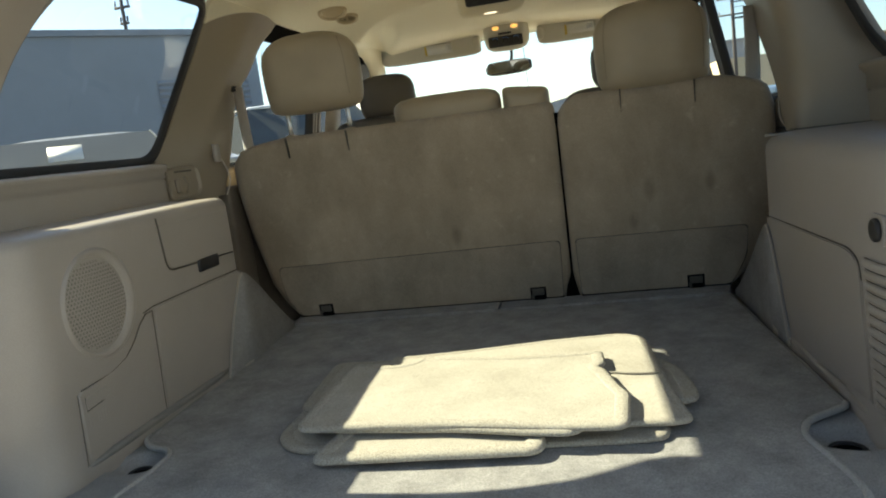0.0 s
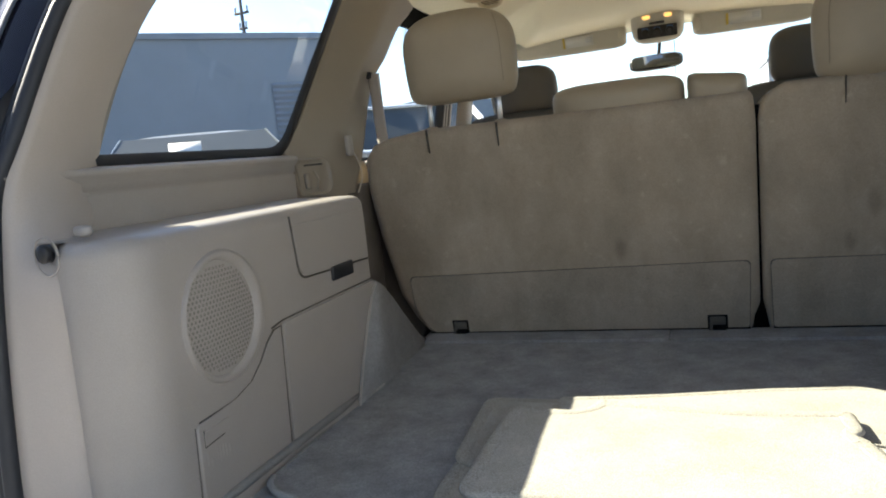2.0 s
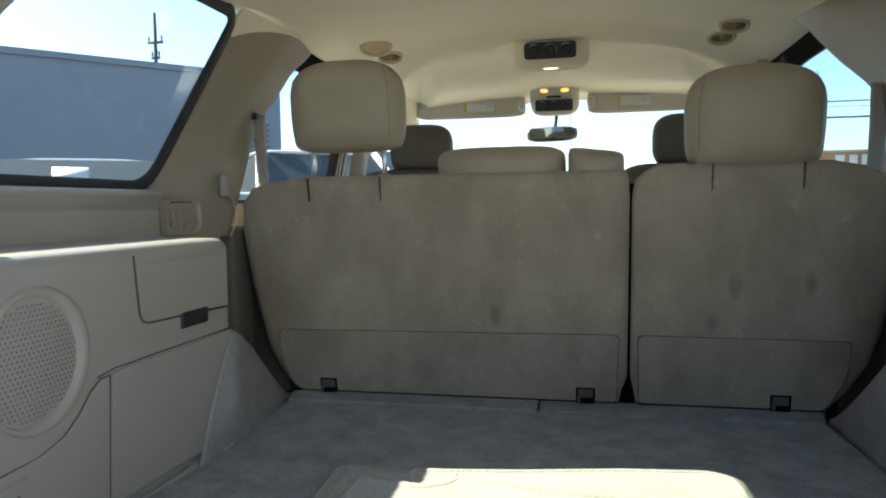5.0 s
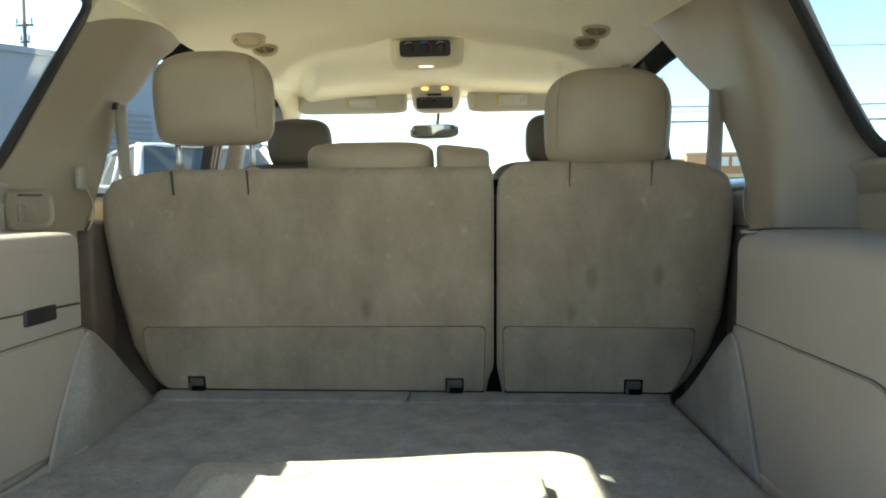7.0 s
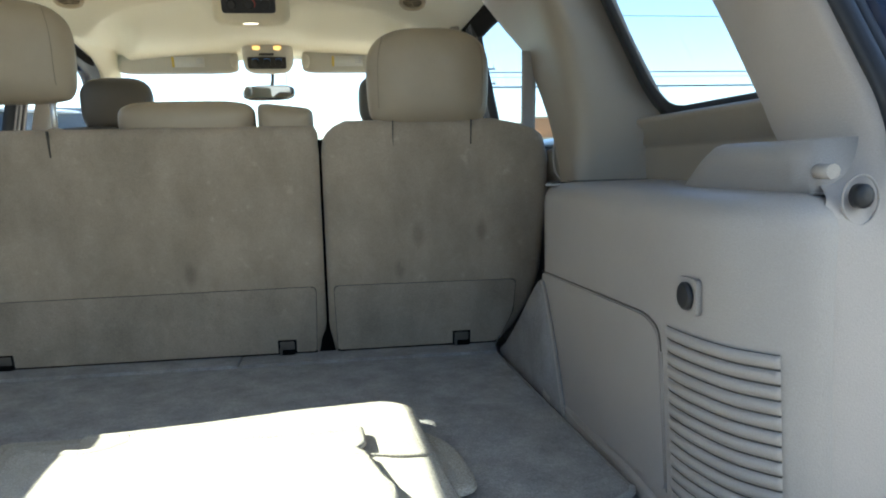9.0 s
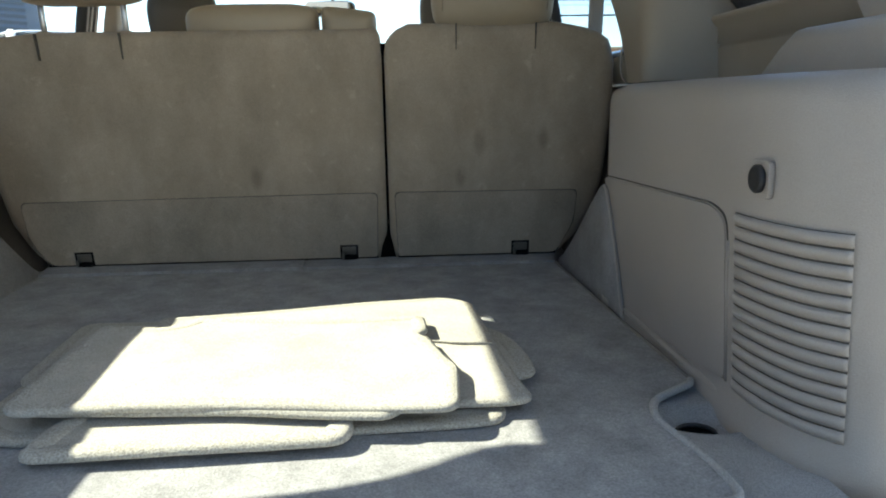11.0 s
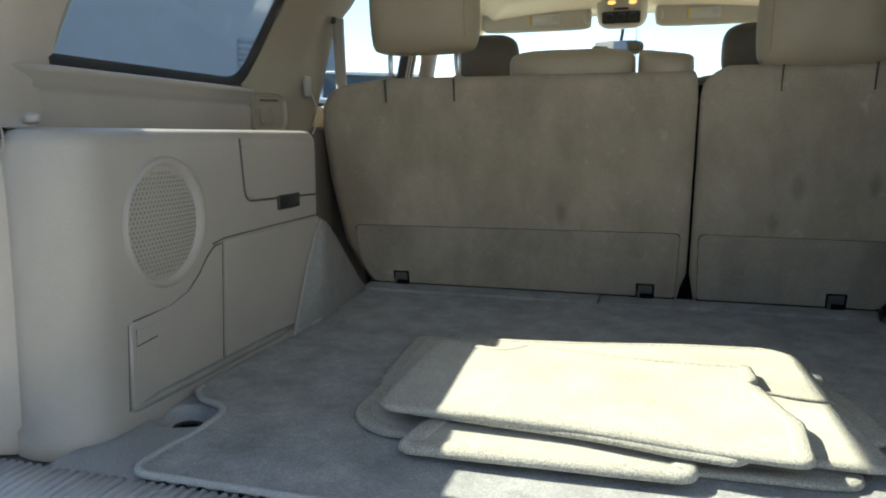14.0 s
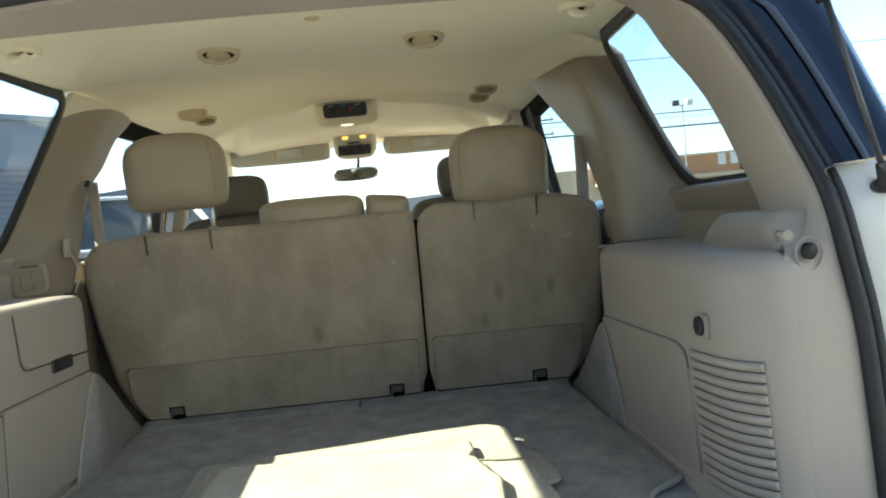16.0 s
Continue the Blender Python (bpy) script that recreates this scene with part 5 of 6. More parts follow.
EL = [(0.006, -0.632), (0.05, -0.668), (0.12, -0.702), (0.30, -0.728), (0.42, -0.738), (0.50, -0.730), (0.535, -0.700), (0.553, -0.645), (0.562, -0.54)]
ER = [(0.006, 0.189), (0.045, 0.196), (0.075, 0.2085), (0.10, 0.209), (0.50, 0.2105), (0.553, 0.207), (0.562, 0.200)]
bench = seat_back("rear_bench_back", EL, ER, 0.560, "wide tan carpeted back of the folded-up rear bench seat, stained", 0.025, 0.006)
EL2 = [(0.006, 0.230), (0.045, 0.223), (0.075, 0.2165), (0.10, 0.2165), (0.50, 0.217), (0.53, 0.221), (0.553, 0.238), (0.572, 0.275)]
ER2 = [(0.006, 0.642), (0.05, 0.686), (0.12, 0.726), (0.20, 0.748), (0.35, 0.758), (0.48, 0.755), (0.53, 0.740), (0.553, 0.708), (0.572, 0.62)]
single = seat_back("rear_seat_back", EL2, ER2, 0.570, "narrow tan carpeted back of the rear seat, stained", 0.006, 0.025)

for t, pan, seam_x in ((bench, [(-0.655, 0.176), (0.189, 0.181), (0.183, 0.012), (-0.615, 0.012), (-0.655, 0.085)], (-0.33,)),
                       (single, [(0.232, 0.181), (0.680, 0.178), (0.676, 0.095), (0.635, 0.012), (0.236, 0.012)], ())):
    pn = part("lower_flap", prism(rounded(pan, [0.012, 0.012, 0.01, 0.02, 0.03] if t is bench else [0.012, 0.012, 0.03, 0.02, 0.01]), on_seat(-0.003), 0.0135, 0.004), SEAT_FLAP, t)
    seam_pts = [on_seat(0.0085) @ Vector((x, z, 0)) for x, z in (rounded(pan, 0.012) + rounded(pan, 0.012)[:1])]
    part("stitched_seam", tube(seam_pts, 0.0016, 5), SEAM, pn)
for t, xs in ((bench, (-0.535, 0.112)), (single, (0.543,))):
    for x in xs:
        lt = part("latch_pocket", moved(join(box(x - 0.022, x + 0.024, -0.002, 0.050, -0.01, 0.0120, 0.002, 1), box(x - 0.019, x + 0.020, -0.006, 0.022, 0.0, 0.021, 0.003, 1)), on_seat(0)), DARK, t, "dark latch pocket")
        part("latch_claw", moved(join(box(x - 0.017, x + 0.019, 0.024, 0.046, 0.006, 0.0135, 0.002, 1), box(x - 0.018, x - 0.011, 0.006, 0.030, 0.006, 0.0225, 0.001, 1)), on_seat(0)), SEAM, lt, "grey latch claw")
# a black tube under each back draws the shade of the base gap
for t, x0, x1 in ((bench, -0.625, 0.185), (single, 0.235, 0.635)):
    part("hinge_strip", tube([(x0, -0.010, 0.0145), ((x0 + x1) / 2, -0.0105, 0.0145), (x1, -0.010, 0.0145)], 0.0042, 6), DARK, t, "black strip standing for the shaded gap at the seat base")
part("hinge_cover", moved(box(0.18, 0.24, -0.005, 0.53, -0.10, -0.03, 0.002, 1), on_seat(0)), DARK, bench)
part("side_shield", box(-0.80, -0.66, 0.035, 0.12, -0.01, 0.50, 0.01), GAP_BROWN, bench, "brown filler panel beside the seat back")
part("side_shield", box(0.68, 0.83, 0.035, 0.12, -0.01, 0.50, 0.01), GAP_BROWN, single, "brown filler panel beside the seat back")
# added dark boxes: the shaded gap beside each seat, put into colour
part("side_shield", box(-0.80, -0.744, -0.10, 0.0, -0.01, 0.44, 0.01), GAP_BROWN, bench)
part("side_shield", box(0.766, 0.83, -0.10, 0.0, -0.01, 0.42, 0.01), GAP_BROWN, single)
part("tow_strap", moved(box(0.275, 0.335, 0.0, 0.010, 0.0, 0.010, 0.002, 1), on_seat(0)), BLACK, single)
for t, xs, zt in ((bench, (-0.540, -0.360), 0.556), (single, (0.381, 0.562), 0.567)):
    for k, x in enumerate(xs):
        part("slit", moved(prism([(x - 0.0013, zt), (x + 0.0013, zt), (x + 0.0004, zt - 0.056), (x - 0.0004, zt - 0.056)], XY(0), 0.0105), on_seat(0)), SEAM, t, "dark slit for the headrest post")

# leather edges of the front cushions above the carpet
part("front_cushion", pillow((-0.27, 0.115, 0.30), ((1, 0, 0), (0, -0.19, 1), (0, 1, 0.19)), (0.44, 0.262, 0.05), 9, 5, 20), LEATHER, bench, "beige leather seat front")
part("front_cushion", pillow((0.485, 0.115, 0.30), ((1, 0, 0), (0, -0.19, 1), (0, 1, 0.19)), (0.25, 0.265, 0.05), 9, 5, 20), LEATHER, single, "beige leather seat front")
part("seat_cushion", pillow((-0.26, 0.36, 0.12), ((1, 0, 0), (0, 1, 0.05), (0, -0.05, 1)), (0.44, 0.25, 0.09), 8, 4, 18), LEATHER, bench, "beige leather seat cushion")
part("seat_cushion", pillow((0.485, 0.36, 0.12), ((1, 0, 0), (0, 1, 0.05), (0, -0.05, 1)), (0.25, 0.25, 0.09), 8, 4, 18), LEATHER, single, "beige leather seat cushion")
part("centre_bolster", pillow((-0.082, -0.035, 0.572), ((1, 0, 0), (0, -0.19, 1), (0, 1, 0.19)), (0.152, 0.050, 0.055), 4.5, 3, 24), LEATHER, bench, "beige leather centre bolster")
part("side_bolster", pillow((0.138, -0.040, 0.560), ((1, 0, -0.12), (0, -0.19, 1), (0, 1, 0.19)), (0.063, 0.049, 0.05), 8, 4, 24), LEATHER, bench, "small beige leather bolster")


def headrest(cx, cz, name_label, posts, leather, cy=-0.075, half=(0.141, 0.106, 0.062), group="rear headrests"):
    h = thing("headrest", (cx, cy, cz - half[1]), name_label, "headrest", group)
    bm = pillow((cx, cy, cz), ((1, 0, 0), (0, -0.10, 1), (0, 1, 0.10)), half, 4.4, 3.4, 36, 0.004, cx)
    for v in bm.verts:                         # round shoulders, a full middle and a flat squared base
        k = (v.co.z - cz) / half[1]
        k = min(0.99, max(-0.99, k))
        was = (1 - abs(k) ** 4.4) ** (1 / 4.4)
        wide = (1 - k ** 3.0) ** (1 / 2.7) if k > 0 else (1 - (-k) ** 11) ** (1 / 9) * (1 - 0.05 * k * k)
        v.co.x = cx + (v.co.x - cx) * min(1.25, 1.01 * wide / was)
        v.co.z -= 0.006 * max(0.0, -k) * (1 - min(1.0, abs(v.co.x - cx) / half[0]) ** 4)
    part("cushion", bm, leather, h)
    # piped seams near the sides
    for s in (-1, 1):
        pts = []
        for k in range(-8, 9):
            v = k / 11
            pts.append((cx + s * half[0] * 0.83 * (1.01 - 0.20 * max(0.0, v) ** 2.2 - 0.02 * max(0.0, -v) ** 2), cy - half[2] * 0.965 * (1 - abs(v) ** 4.2) ** 0.45 - 0.10 * v * half[1], cz + v * half[1]))
        part("seam", tube(pts, 0.0009, 5), SEAM_THREAD, h)
    for x in posts:
        part("post", tube([(x, -0.060, 0.53), (x, -0.070, cz - half[1] * 0.7)], 0.0065, 10), CHROME, h, "chrome post")
        part("post_collar", pillow((x, -0.062, 0.558), ((1, 0, 0), (0, 1, 0), (0, 0, 1)), (0.017, 0.017, 0.008), 2.5, 2.5, 10), LEATHER, h)
    return h


headrest(-0.446, 0.729, "raised beige leather headrest on chrome posts", (-0.540, -0.360), LEATHER)
headrest(0.468, 0.671, "lowered beige leather headrest resting on the seat back", (0.381, 0.562), LEATHER)

for cx, z in ((-0.485, 0.69), (0.445, 0.695)):
    fs = thing("front_seat", (cx, 0.85, 0.0), "leather front seat seen from behind, shade put into its dark colour", "car seat", "front seats")
    part("backrest", pillow((cx, 0.86, 0.33), ((1, 0, 0), (0, -0.25, 1), (0, 1, 0.25)), (0.25, 0.29, 0.075), 6, 4, 22), SHADED_LEATHER, fs)
    part("headrest_pad", pillow((cx, 0.83, z), ((1, 0, 0), (0, -0.2, 1), (0, 1, 0.2)), (0.118, 0.092, 0.055), 3.4, 3, 24), SHADED_LEATHER, fs)
    part("seat_cushion", pillow((cx, 1.15, 0.08), ((1, 0, 0), (0, 1, 0), (0, 0, 1)), (0.25, 0.27, 0.08), 6, 4, 20), SHADED_LEATHER, fs)
    for dx in (-0.05, 0.05):
        part("post", tube([(cx + dx, 0.80, 0.57), (cx + dx, 0.82, 0.66)], 0.006, 8), CHROME, fs)

for s, x, y0 in ((-1, -0.708, -0.012), (1, 0.708, -0.085)):
    b = thing("seat_belt", (x, y0, 0.55), "pale grey seat belt webbing hanging from the pillar guide", "seat belt", "rear seat belts")
    pts = [(x, y0, 0.725), (x, y0 + 0.004, 0.64), (x - s * 0.001, y0 + 0.012, 0.54), (x - s * 0.004, y0 + 0.03, 0.40)]
    rows = [[Vector(p) + Vector((dx * 0.80, dx * 0.25 * s, 0)) for dx in (-0.023, -0.01, 0.01, 0.023)] for p in curve2(pts, 5)]
    part("webbing_strap", sheet(rows), WEBBING, b, solid=0.0016)
    part("guide", box(x - 0.026 if s < 0 else x + 0.008, x - 0.008 if s < 0 else x + 0.026, y0 - 0.004, y0 + 0.016, 0.714, 0.732, 0.004), BLACK, b, "black belt slot")


# ================= the floor mats =================
def floor_mat(pts, radii, z, label, tilt=(0, 0, 0), thick=0.009, relief=0.0, edge=True, border=0.024):
    """A loose carpet mat: outline, thickness, bound edge; tilt (dz/dx, dz/dy, at y) lets it lie on what is below."""
    out = rounded(pts, radii, 6)
    cx, cy = sum(p[0] for p in out) / len(out), sum(p[1] for p in out) / len(out)
    t = thing("floor_mat", (cx, cy, z), label, "floor mat", "loose floor mats")
    lift = lambda x, y: z + tilt[0] * (x - cx) + tilt[1] * (y - cy) + 0.0022 * noise.noise(Vector((x * 6, y * 6, z * 90)))
    bm = bmesh.new()
    f = bm.faces.new([bm.verts.new((x, y, 0)) for x, y in out])
    bmesh.ops.triangulate(bm, faces=[f])
    bmesh.ops.subdivide_edges(bm, edges=[e for e in bm.edges if e.calc_length() > 0.06], cuts=4, use_grid_fill=True)
    bmesh.ops.triangulate(bm, faces=bm.faces[:])
    for v in bm.verts:
        v.co.z = lift(v.co.x, v.co.y)
    top = bm
    me = bpy.data.meshes.new("tmp")
    top.to_mesh(me)
    top.free()
    b2 = bmesh.new()
    b2.from_mesh(me)
    bpy.data.meshes.remove(me)
    ext = bmesh.ops.extrude_face_region(b2, geom=b2.faces[:])
    for v in [g for g in ext["geom"] if isinstance(g, bmesh.types.BMVert)]:
        v.co.z += thick
    part("carpet_pad", b2, MAT_CARPET, t, smooth=False)
    if edge:
        m, outer = len(out), []
        for i, p in enumerate(out):
            way = Vector((out[(i + 1) % m][0] - out[i - 1][0], out[(i + 1) % m][1] - out[i - 1][1], 0)).normalized()
            outer.append(Vector((way.y, -way.x, 0)))
        area = sum(out[i - 1][0] * out[i][1] - out[i][0] * out[i - 1][1] for i in range(m))
        if area < 0:
            outer = [-v for v in outer]
        prof = ((0.003, 0.15), (0.0045, 0.45), (0.0035, 0.85), (-0.002, 1.05 + relief), (-0.3 * border, 1.12 + relief), (-0.8 * border, 1.10 + relief), (-border, 0.99), (-border - 0.001, 0.9))
        rows = []
        for d, h in prof:
            rows.append([Vector((x, y, lift(x, y) + thick * h)) + v * d for (x, y), v in zip(out, outer)])
        part("bound_border", sheet(rows, True), MAT_EDGE, t, "wide stitched border")
    return t


# from the bottom of the pile to the top
floor_mat([(-0.290, -0.78), (-0.290, -0.905), (-0.264, -0.946), (-0.225, -0.970), (0.0, -0.972), (0.181, -0.974), (0.322, -0.968), (0.366, -0.960), (0.372, -0.920), (0.345, -0.912), (0.20, -0.72)],
          [0.03, 0.03, 0.02, 0.03, 0.03, 0.03, 0.02, 0.022, 0.022, 0.02, 0.03], 0.008, "loose pale grey carpet floor mat at the bottom of the pile", border=0.022)
floor_mat([(-0.313, -0.533), (-0.301, -0.69), (-0.291, -0.80), (-0.255, -0.822), (0.10, -0.83), (0.395, -0.852), (0.428, -0.838), (0.430, -0.785), (0.416, -0.68), (0.375, -0.61), (0.31, -0.57), (0.05, -0.555)],
          [0.03, 0.03, 0.02, 0.02, 0.03, 0.02, 0.02, 0.03, 0.04, 0.05, 0.03, 0.03], 0.0165, "loose pale grey carpet floor mat lying in the pile", border=0.022)
floor_mat([(-0.150, -0.88), (-0.176, -0.975), (-0.184, -1.026), (-0.027, -1.024), (0.07, -1.020), (0.182, -1.015), (0.180, -0.960), (0.14, -0.91)], [0.03, 0.03, 0.026, 0.02, 0.02, 0.028, 0.02, 0.03], 0.0185,
          "loose pale carpet floor mat with a padded heel edge", (0.0, 0.05, 0), relief=0.2, border=0.027)
floor_mat([(-0.166, -0.582), (-0.162, -0.568), (-0.110, -0.566), (0.05, -0.541), (0.19, -0.517), (0.320, -0.503), (0.366, -0.535), (0.380, -0.70), (0.394, -0.85), (0.407, -0.929), (0.385, -0.938), (0.315, -0.938), (0.05, -0.93), (-0.12, -0.80)],
          [0.004, 0.006, 0.02, 0.03, 0.03, 0.045, 0.045, 0.03, 0.03, 0.024, 0.012, 0.02, 0.03, 0.03], 0.0285, "loose pale carpet floor mat with a rounded corner", (0.0, 0.03, 0), border=0.014)
part("fold_line", tube(curve2([(0.280, -0.728, 0.0382), (0.303, -0.733, 0.0382), (0.333, -0.742, 0.038), (0.382, -0.745, 0.0378)], 4), 0.0022, 6), MAT_EDGE, bpy.data.objects["floor_mat.003"])
floor_mat([(-0.20, -0.70), (-0.205, -0.942), (0.04, -0.962), (0.14, -0.978), (0.226, -0.988), (0.244, -0.968), (0.235, -0.94), (0.18, -0.75)], [0.03, 0.02, 0.03, 0.03, 0.02, 0.02, 0.02, 0.03], 0.0345,
          "loose pale carpet floor mat hidden under the top one", (0.0, 0.03, 0), border=0.010)
floor_mat([(-0.228, -0.652), (-0.235, -0.80), (-0.238, -0.952), (-0.10, -0.954), (0.04, -0.959), (0.165, -0.974), (0.225, -0.980), (0.309, -0.985), (0.313, -0.92), (0.317, -0.864), (0.303, -0.834), (0.290, -0.786), (0.281, -0.750), (0.268, -0.734), (0.281, -0.712), (0.277, -0.650),
           (0.133, -0.660), (0.042, -0.651), (-0.052, -0.634), (-0.084, -0.620), (-0.100, -0.656), (-0.130, -0.673), (-0.175, -0.668), (-0.205, -0.659)],
          [0.02, 0.03, 0.032, 0.03, 0.03, 0.03, 0.03, 0.022, 0.02, 0.016, 0.014, 0.012, 0.004, 0.005, 0.006, 0.014, 0.02, 0.02, 0.012, 0.008, 0.010, 0.012, 0.012, 0.008], 0.0435, "sunlit cream carpet floor mat on top of the pile", (-0.003, 0.03, 0), thick=0.0095, border=0.020)


# ================= outside =================
GZ = -0.80
bm = bmesh.new()
bm.faces.new([bm.verts.new(p) for p in ((-900, -900, GZ), (900, -900, GZ), (900, 900, GZ), (-900, 900, GZ))])
tagged(part("ground", bm, ASPHALT, smooth=False), "grey asphalt parking lot", "ground", kind="structure")


def block(name, a, b, depth, height, material, parent, label=""):
    """A wall from a to b (x, y) on the ground, with thickness to its left."""
    a, b = Vector((*a, 0)), Vector((*b, 0))
    side = Vector((-(b - a).y, (b - a).x, 0)).normalized() * depth
    bm = capped([[p + Vector((0, 0, z)) for p in (a, b, b + side, a + side)] for z in (GZ, GZ + height)])
    return part(name, bm, material, parent, label, smooth=False)


# grey building across the lot
ga, gb = Vector((-15.5, 3.0)), Vector((-6.75, 13.25))
grey = thing("warehouse", (*ga, GZ), "flat-roofed blue-grey warehouse across the parking lot", "building")
block("wall", ga, gb, 6.0, 4.2, BLOCKWORK, grey)
way = (gb - ga).normalized()
nrm = Vector((way.y, -way.x))
block("parapet", ga + nrm * 0.06, gb + nrm * 0.06, 6.1, 0.12, BLOCKWORK, grey).location.z = 4.12
s0 = gb - way * 2.25
for k in range(26):
    p, q = s0 + nrm * 0.02, s0 + way * 1.95 + nrm * 0.02
    z = GZ + 0.1 + k * 0.12
    part("shutter_slat", sheet([[(*p, z), (*q, z)], [(*(p + nrm * 0.028), z + 0.06), (*(q + nrm * 0.028), z + 0.06)], [(*p, z + 0.115), (*q, z + 0.115)]]), SHUTTER, grey, smooth=False)
block("wall_panel", ga + way * 5.0 + nrm * 0.03, ga + way * 5.06 + nrm * 0.03, 0.1, 4.1, SHUTTER, grey)
lamp = part("wall_lamp", box(-0.12, 0.12, -0.1, 0.1, -0.06, 0.06, 0.02), LABEL, grey)
lamp.data.transform(Matrix.Translation((*(ga + way * 7.4 + nrm * 0.15), 2.6)))


# unseen wall added behind the car; its height cuts sky light on the right trim
bm = capped([[Vector((x, y, z)) for x, y in ((-8.0, -2.6), (-0.9, -6.35), (-1.2, -6.95), (-8.3, -3.2))] for z in (GZ, GZ + 9.5)])
tagged(part("wall_rear", bm, BLOCKWORK, smooth=False), "unseen blue-grey wall added behind the car to block sky light", "wall", kind="structure")


# unseen wall added at the right rear to bounce sun onto the left trim
bm = capped([[Vector((x, y, z)) for x, y in ((1.6, -7.2), (8.0, -2.6), (8.4, -3.1), (2.0, -7.7))] for z in (GZ, GZ + 5.2)])
tagged(part("wall_side", bm, BLOCKWORK, smooth=False), "unseen sunlit blue-grey wall added to bounce light into the car", "wall", kind="structure")


def utility_pole(x, y, h, arms, label):
    p = thing("utility_pole", (x, y, GZ), label, "utility pole", "utility poles")
    part("shaft", tube([(x, y, GZ), (x, y, GZ + h)], [0.009 * h + 0.02, 0.007 * h], 10), WOODPOLE, p)
    for z, w in arms:
        part("crossarm", box(x - w, x + w, y - 0.04, y + 0.04, GZ + z - 0.04, GZ + z + 0.04), WOODPOLE, p)
        for k in (-1, 0, 1):
            part("insulator", tube([(x + k * w * 0.85, y, GZ + z + 0.06), (x + k * w * 0.85, y, GZ + z + 0.24)], 0.035, 6), SHUTTER, p)
    return p


utility_pole(-15.3, 21.5, 8.35, ((7.3, 0.30), (6.75, 0.16)), "weathered wooden utility pole with short crossarms")
utility_pole(-16.0, 48.0, 9.5, ((8.6, 1.1),), "weathered wooden utility pole with crossarm")
for px in (8.5, 84):
    utility_pole(px, 40 + 0.02 * px, 10.5, ((10.1, 1.0), (6.8, 0.8), (5.95, 0.8)), "wooden utility pole carrying the street power lines")
post = thing("lamp_post", (17.5, 41, GZ), "thin grey lamp post with two floodlights", "lamp post")
part("mast", tube([(17.5, 41, GZ), (17.5, 41, 6.3)], [0.06, 0.04], 8), SHUTTER, post)
for sx in (-1, 1):
    part("floodlight", box(17.5 + sx * 0.42 - 0.2, 17.5 + sx * 0.42 + 0.2, 40.8, 41.1, 6.25, 6.6, 0.05), DARK_PAINT if sx < 0 else LABEL, post)
part("bracket", tube([(17.1, 41, 6.3), (17.9, 41, 6.3)], 0.03, 6), SHUTTER, post)

wires = thing("power_line", (0, 40, 5), "dark overhead power lines across the street", "power lines")
for z, r in ((6.0, 0.035), (5.72, 0.012), (5.15, 0.05), (9.3, 0.02)):
    part("wire", tube([(x, 40 + 0.02 * x, z + 0.5 * ((x - 11) / 73) ** 2 - 0.2) for x in [8.5 + 75.5 * k / 30 for k in range(31)]], r, 5), BLACK, wires)

# strip mall
mall = thing("strip_mall", (24, 48, GZ), "low cream strip mall with an orange-tan fascia", "building")
part("wall", box(9, 60, 48, 58, GZ, 3.3), STUCCO, mall, smooth=False)
part("fascia", box(13.5, 60, 47.6, 48, 2.2, 3.55), FASCIA, mall, smooth=False)
part("fascia_cap", box(13.4, 60.1, 47.5, 48.1, 3.55, 3.68), STUCCO, mall, smooth=False)
part("sign_board", box(24.0, 28.2, 47.53, 47.62, 2.3, 3.5), SIGN_BROWN, mall, smooth=False)
part("awning", box(13.5, 60, 46.8, 48, 1.95, 2.2), STUCCO, mall, smooth=False)
for k in range(14):
    part("shop_window", box(14.2 + k * 3.2, 16.7 + k * 3.2, 47.95, 48.1, -0.5, 1.7), SHOPGLASS, mall, smooth=False)
for x, w, h, m_ in ((15.0, 0.5, 0.6, LABEL), (15.8, 0.45, 0.6, LABEL), (16.5, 0.5, 0.6, LABEL), (17.3, 0.4, 0.6, LABEL), (22.4, 0.55, 0.8, LABEL), (23.3, 0.5, 0.8, LABEL), (24.3, 0.45, 0.7, LABEL), (25.1, 0.45, 0.7, LABEL), (25.9, 0.45, 0.7, LABEL), (26.7, 0.45, 0.7, LABEL), (27.5, 0.45, 0.7, LABEL)):
    part("sign_bar", box(x, x + w, 47.5, 47.6, 2.75, 2.75 + h), m_, mall, smooth=False)
part("sign_strip", box(24.3, 27.9, 47.5, 47.6, 2.4, 2.62), BLUE_PAINT, mall, smooth=False)
part("banner", box(24.2, 26.2, 46.7, 46.8, 1.35, 1.95), YELLOW, mall, smooth=False)
grey2 = thing("office_block", (11, 60, GZ), "plain grey block behind the strip mall", "building")
part("wall", box(6, 13.5, 62, 70, GZ, 5.4), BLOCKWORK, grey2, smooth=False)
part("roof_edge", box(5.9, 13.6, 61.9, 70.1, 5.4, 5.6), SHUTTER, grey2, smooth=False)


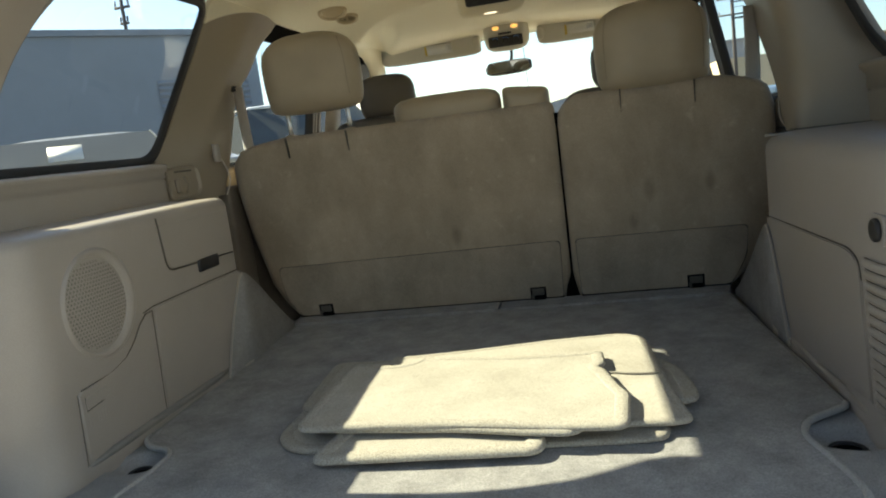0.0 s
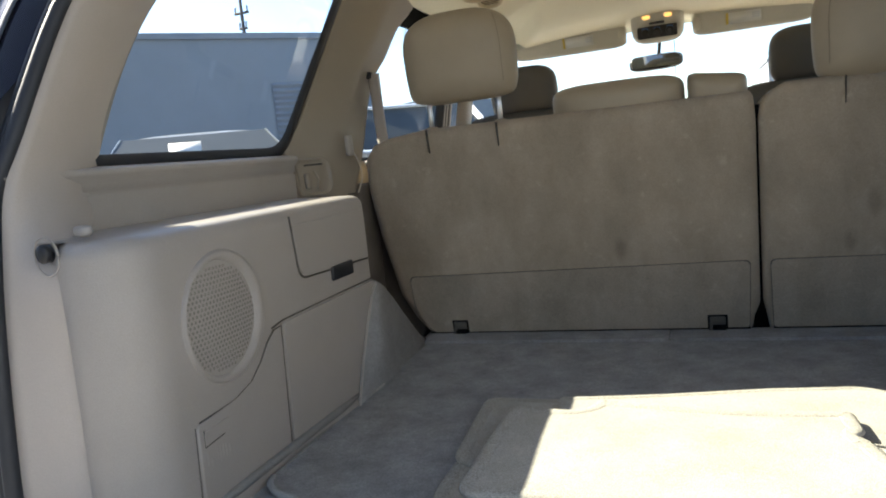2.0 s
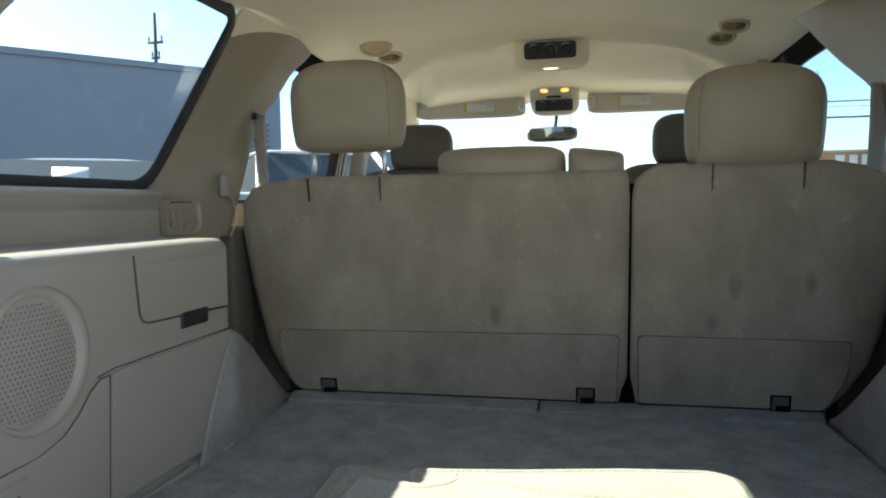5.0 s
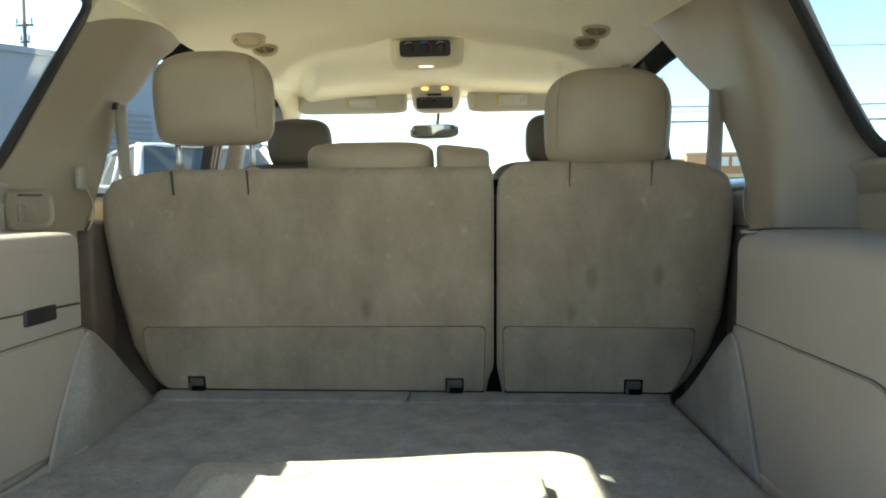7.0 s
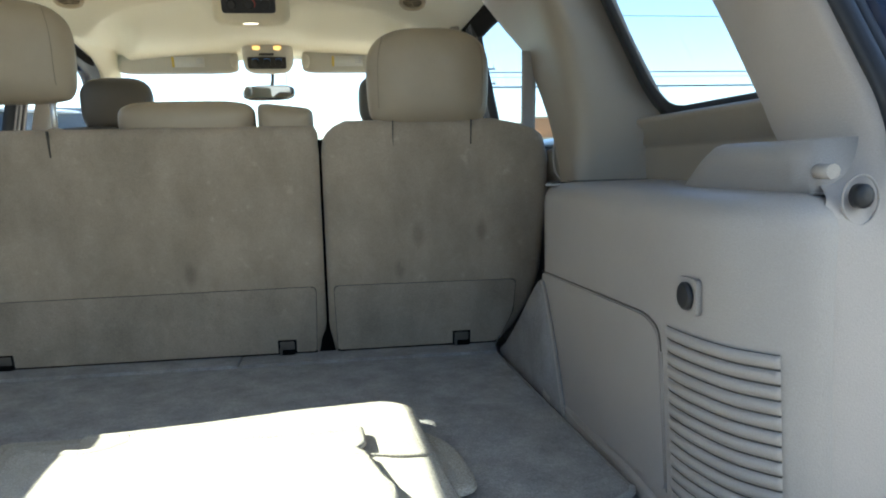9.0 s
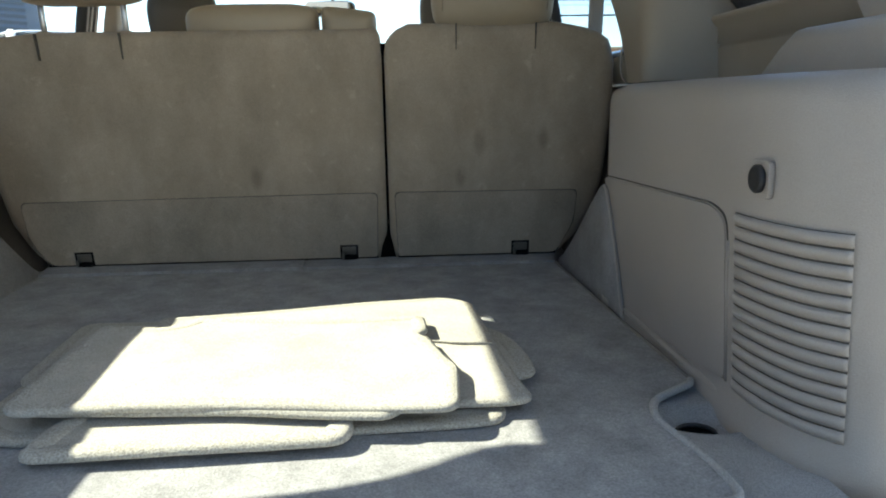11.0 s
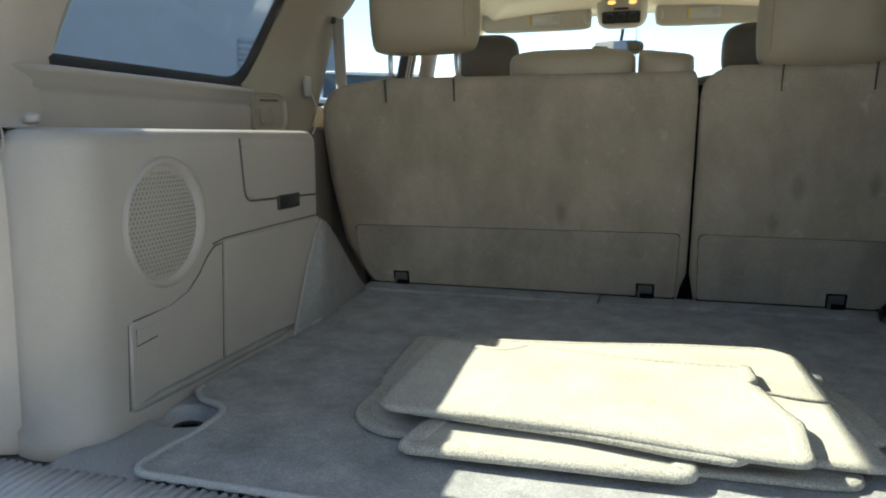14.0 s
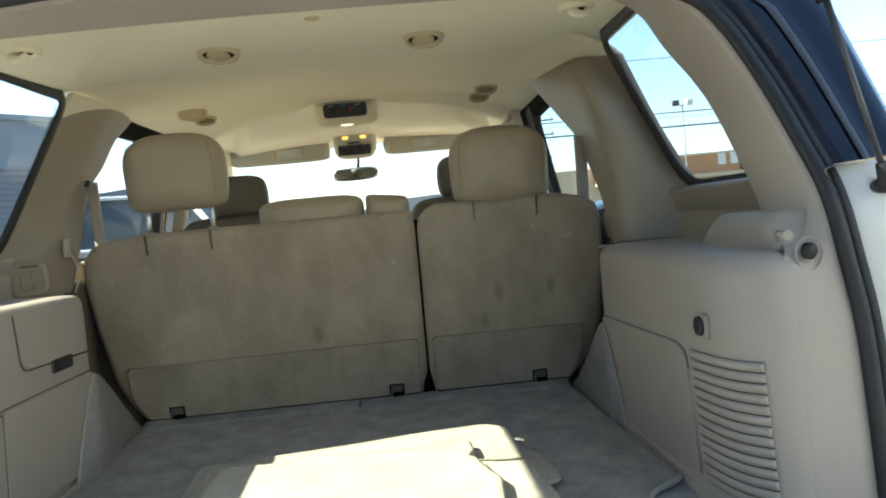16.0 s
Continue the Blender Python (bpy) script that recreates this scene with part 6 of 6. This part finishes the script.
def car(name, at, turn, paint, label, length=4.6, width=1.8, height=1.5, belt=0.95, hood=1.1, paper=False, boxy=0.25):
    """A parked car, nose to +y before turning: lofted body and glasshouse, windows, lamps, wheels."""
    t = thing(name, (*at, GZ), label, "car", "parked cars")
    m = Matrix.Translation((*at, GZ)) @ pose(0, 0, 0, 0, 0, turn)
    L, W = length / 2, width / 2
    sect = lambda y, w, z0, z1, r: [(-w, y, z0), (-w, y, z1 - r), (-w + r, y, z1), (w - r, y, z1), (w, y, z1 - r), (w, y, z0)]
    part("body", moved(capped([sect(-L, W * 0.85, 0.35, belt * 0.85, 0.1), sect(-L + 0.12, W * 0.97, 0.25, belt, 0.1), sect(-L + 1.0, W, 0.22, belt, 0.08), sect(L - hood - 0.5, W, 0.22, belt, 0.08),
                               sect(L - hood, W, 0.22, belt * 0.99, 0.1), sect(L - 0.2, W * 0.95, 0.25, belt * 0.86, 0.14), sect(L, W * 0.8, 0.35, belt * 0.7, 0.1)]), m), paint, t, bevel=0.03)
    y0, y1, y2, y3 = -L + 0.25, -L + 0.25 + boxy + 0.2, L - hood - 0.85, L - hood - 0.05
    lo = [(-W * 0.93, y0, belt - 0.02), (W * 0.93, y0, belt - 0.02), (W * 0.93, y3, belt - 0.02), (-W * 0.93, y3, belt - 0.02)]
    top = 0.70 if paper else 0.74
    hi = [(-W * top, y1, height - 0.04), (W * top, y1, height - 0.04), (W * top, y2, height - 0.04), (-W * top, y2, height - 0.04)]
    part("glasshouse", moved(capped([[Vector(p) for p in lo], [Vector(p) for p in hi]]), m), CAR_GLASS, t, smooth=False)
    rise = 0.10 if paper else 0.05
    part("roof", moved(pillow((0, (y1 + y2) / 2, height + 0.02 - rise), ((1, 0, 0), (0, 1, 0), (0, 0, 1)), (W * 0.78, (y2 - y1) / 2 + 0.05, rise), 4 if paper else 6, 2.2 if paper else 4, 18), m), paint, t)
    for a, b in zip(lo, hi):
        part("pillar", moved(tube([a, b], 0.012 if paper else 0.045, 6), m), CAR_GLASS if paper else paint, t)
    for sx in (-1, 1):
        part("pillar", moved(tube([(sx * W * 0.93, (y0 + y3) / 2, belt), (sx * W * 0.74, (y1 + y2) / 2, height - 0.04)], 0.02 if paper else 0.04, 6), m), DULL_TRIM if paper else paint, t)
        part("headlamp", moved(box(sx * W * 0.62 - 0.16, sx * W * 0.62 + 0.16, L - 0.12, L - 0.02, belt * 0.6, belt * 0.76, 0.03), m), CHROME, t)
        part("tail_lamp", moved(box(sx * W * 0.72 - 0.1, sx * W * 0.72 + 0.1, -L - 0.01, -L + 0.08, belt * 0.6, belt * 0.85, 0.02), m), RED_MARK, t)
        part("door_mirror", moved(pillow((sx * (W + 0.08), y3 - 0.25, belt + 0.07), ((1, 0, 0), (0, 1, 0), (0, 0, 1)), (0.09, 0.06, 0.07), 3, 3, 10), m), paint, t)
        for y in (-L + 0.85, L - 0.85):
            wh = part("wheel", moved(tube([(sx * (W - 0.2), y, 0.33), (sx * (W + 0.01), y, 0.33)], 0.33, 20), m), RUBBER, t, smooth=False)
            part("rim", moved(tube([(sx * (W - 0.05), y, 0.33), (sx * (W + 0.02), y, 0.33)], 0.21, 16), m), CHROME, wh, smooth=False)
    for sx in (-0.45, 0.15):
        part("wiper", moved(tube([(sx, y3 + 0.02, belt + 0.01), (sx + 0.5, y3 - 0.03, belt + 0.05)], 0.012, 5), m), BLACK, t)
    if paper:
        part("dash_paper", moved(box(-0.40, -0.12, -0.10, 0.10, 0, 0.004), m @ Matrix.Translation((0.36, y3 - 0.34, belt + 0.235)) @ pose(0, 0, 0, -42, 0, 0)), LABEL, t, "white paper on the dash")
    return t


car("parked_van", (-4.67, 4.29), -142, TAN_PAINT, "light tan parked van with a paper behind its windscreen", 4.9, 1.90, 1.79, 1.36, 1.2, True)
car("parked_suv", (-3.30, 6.60), -142, WHITE_PAINT, "white parked sport utility vehicle", 4.6, 1.9, 1.97, 1.30, 1.1)
car("parked_car", (8.8, 21.5), 100, BLUE_PAINT, "blue parked sedan in the lot", 4.6, 1.8, 1.45, 0.95, 1.1)
car("parked_car", (10.5, 17.5), 95, WHITE_PAINT, "white parked sedan in the lot", 4.6, 1.8, 1.42, 0.95, 1.1)
car("parked_car", (0.6, 12.5), 85, BLUE_PAINT, "blue parked sedan beyond the windscreen", 4.6, 1.8, 1.45, 0.95, 1.1)
car("parked_car", (15.5, 33.0), 90, DARK_PAINT, "dark parked sedan by the shops", 4.6, 1.8, 1.45, 0.95, 1.1)

hills = []
for k in range(61):
    a = radians(-70 + 140 * k / 60)
    x, y = 600 * math.sin(a), 600 * math.cos(a)
    h = 18 + 14 * noise.noise(Vector((k * 0.21, 0, 4))) + (26 if -48 < math.degrees(a) < -12 else 0)
    hills.append([(x, y, GZ - 1), (x * 1.01, y * 1.01, max(3, h))])
tagged(part("backdrop", sheet(hills), HILL, smooth=False), "hazy grey hills on the horizon", "hills", kind="structure")
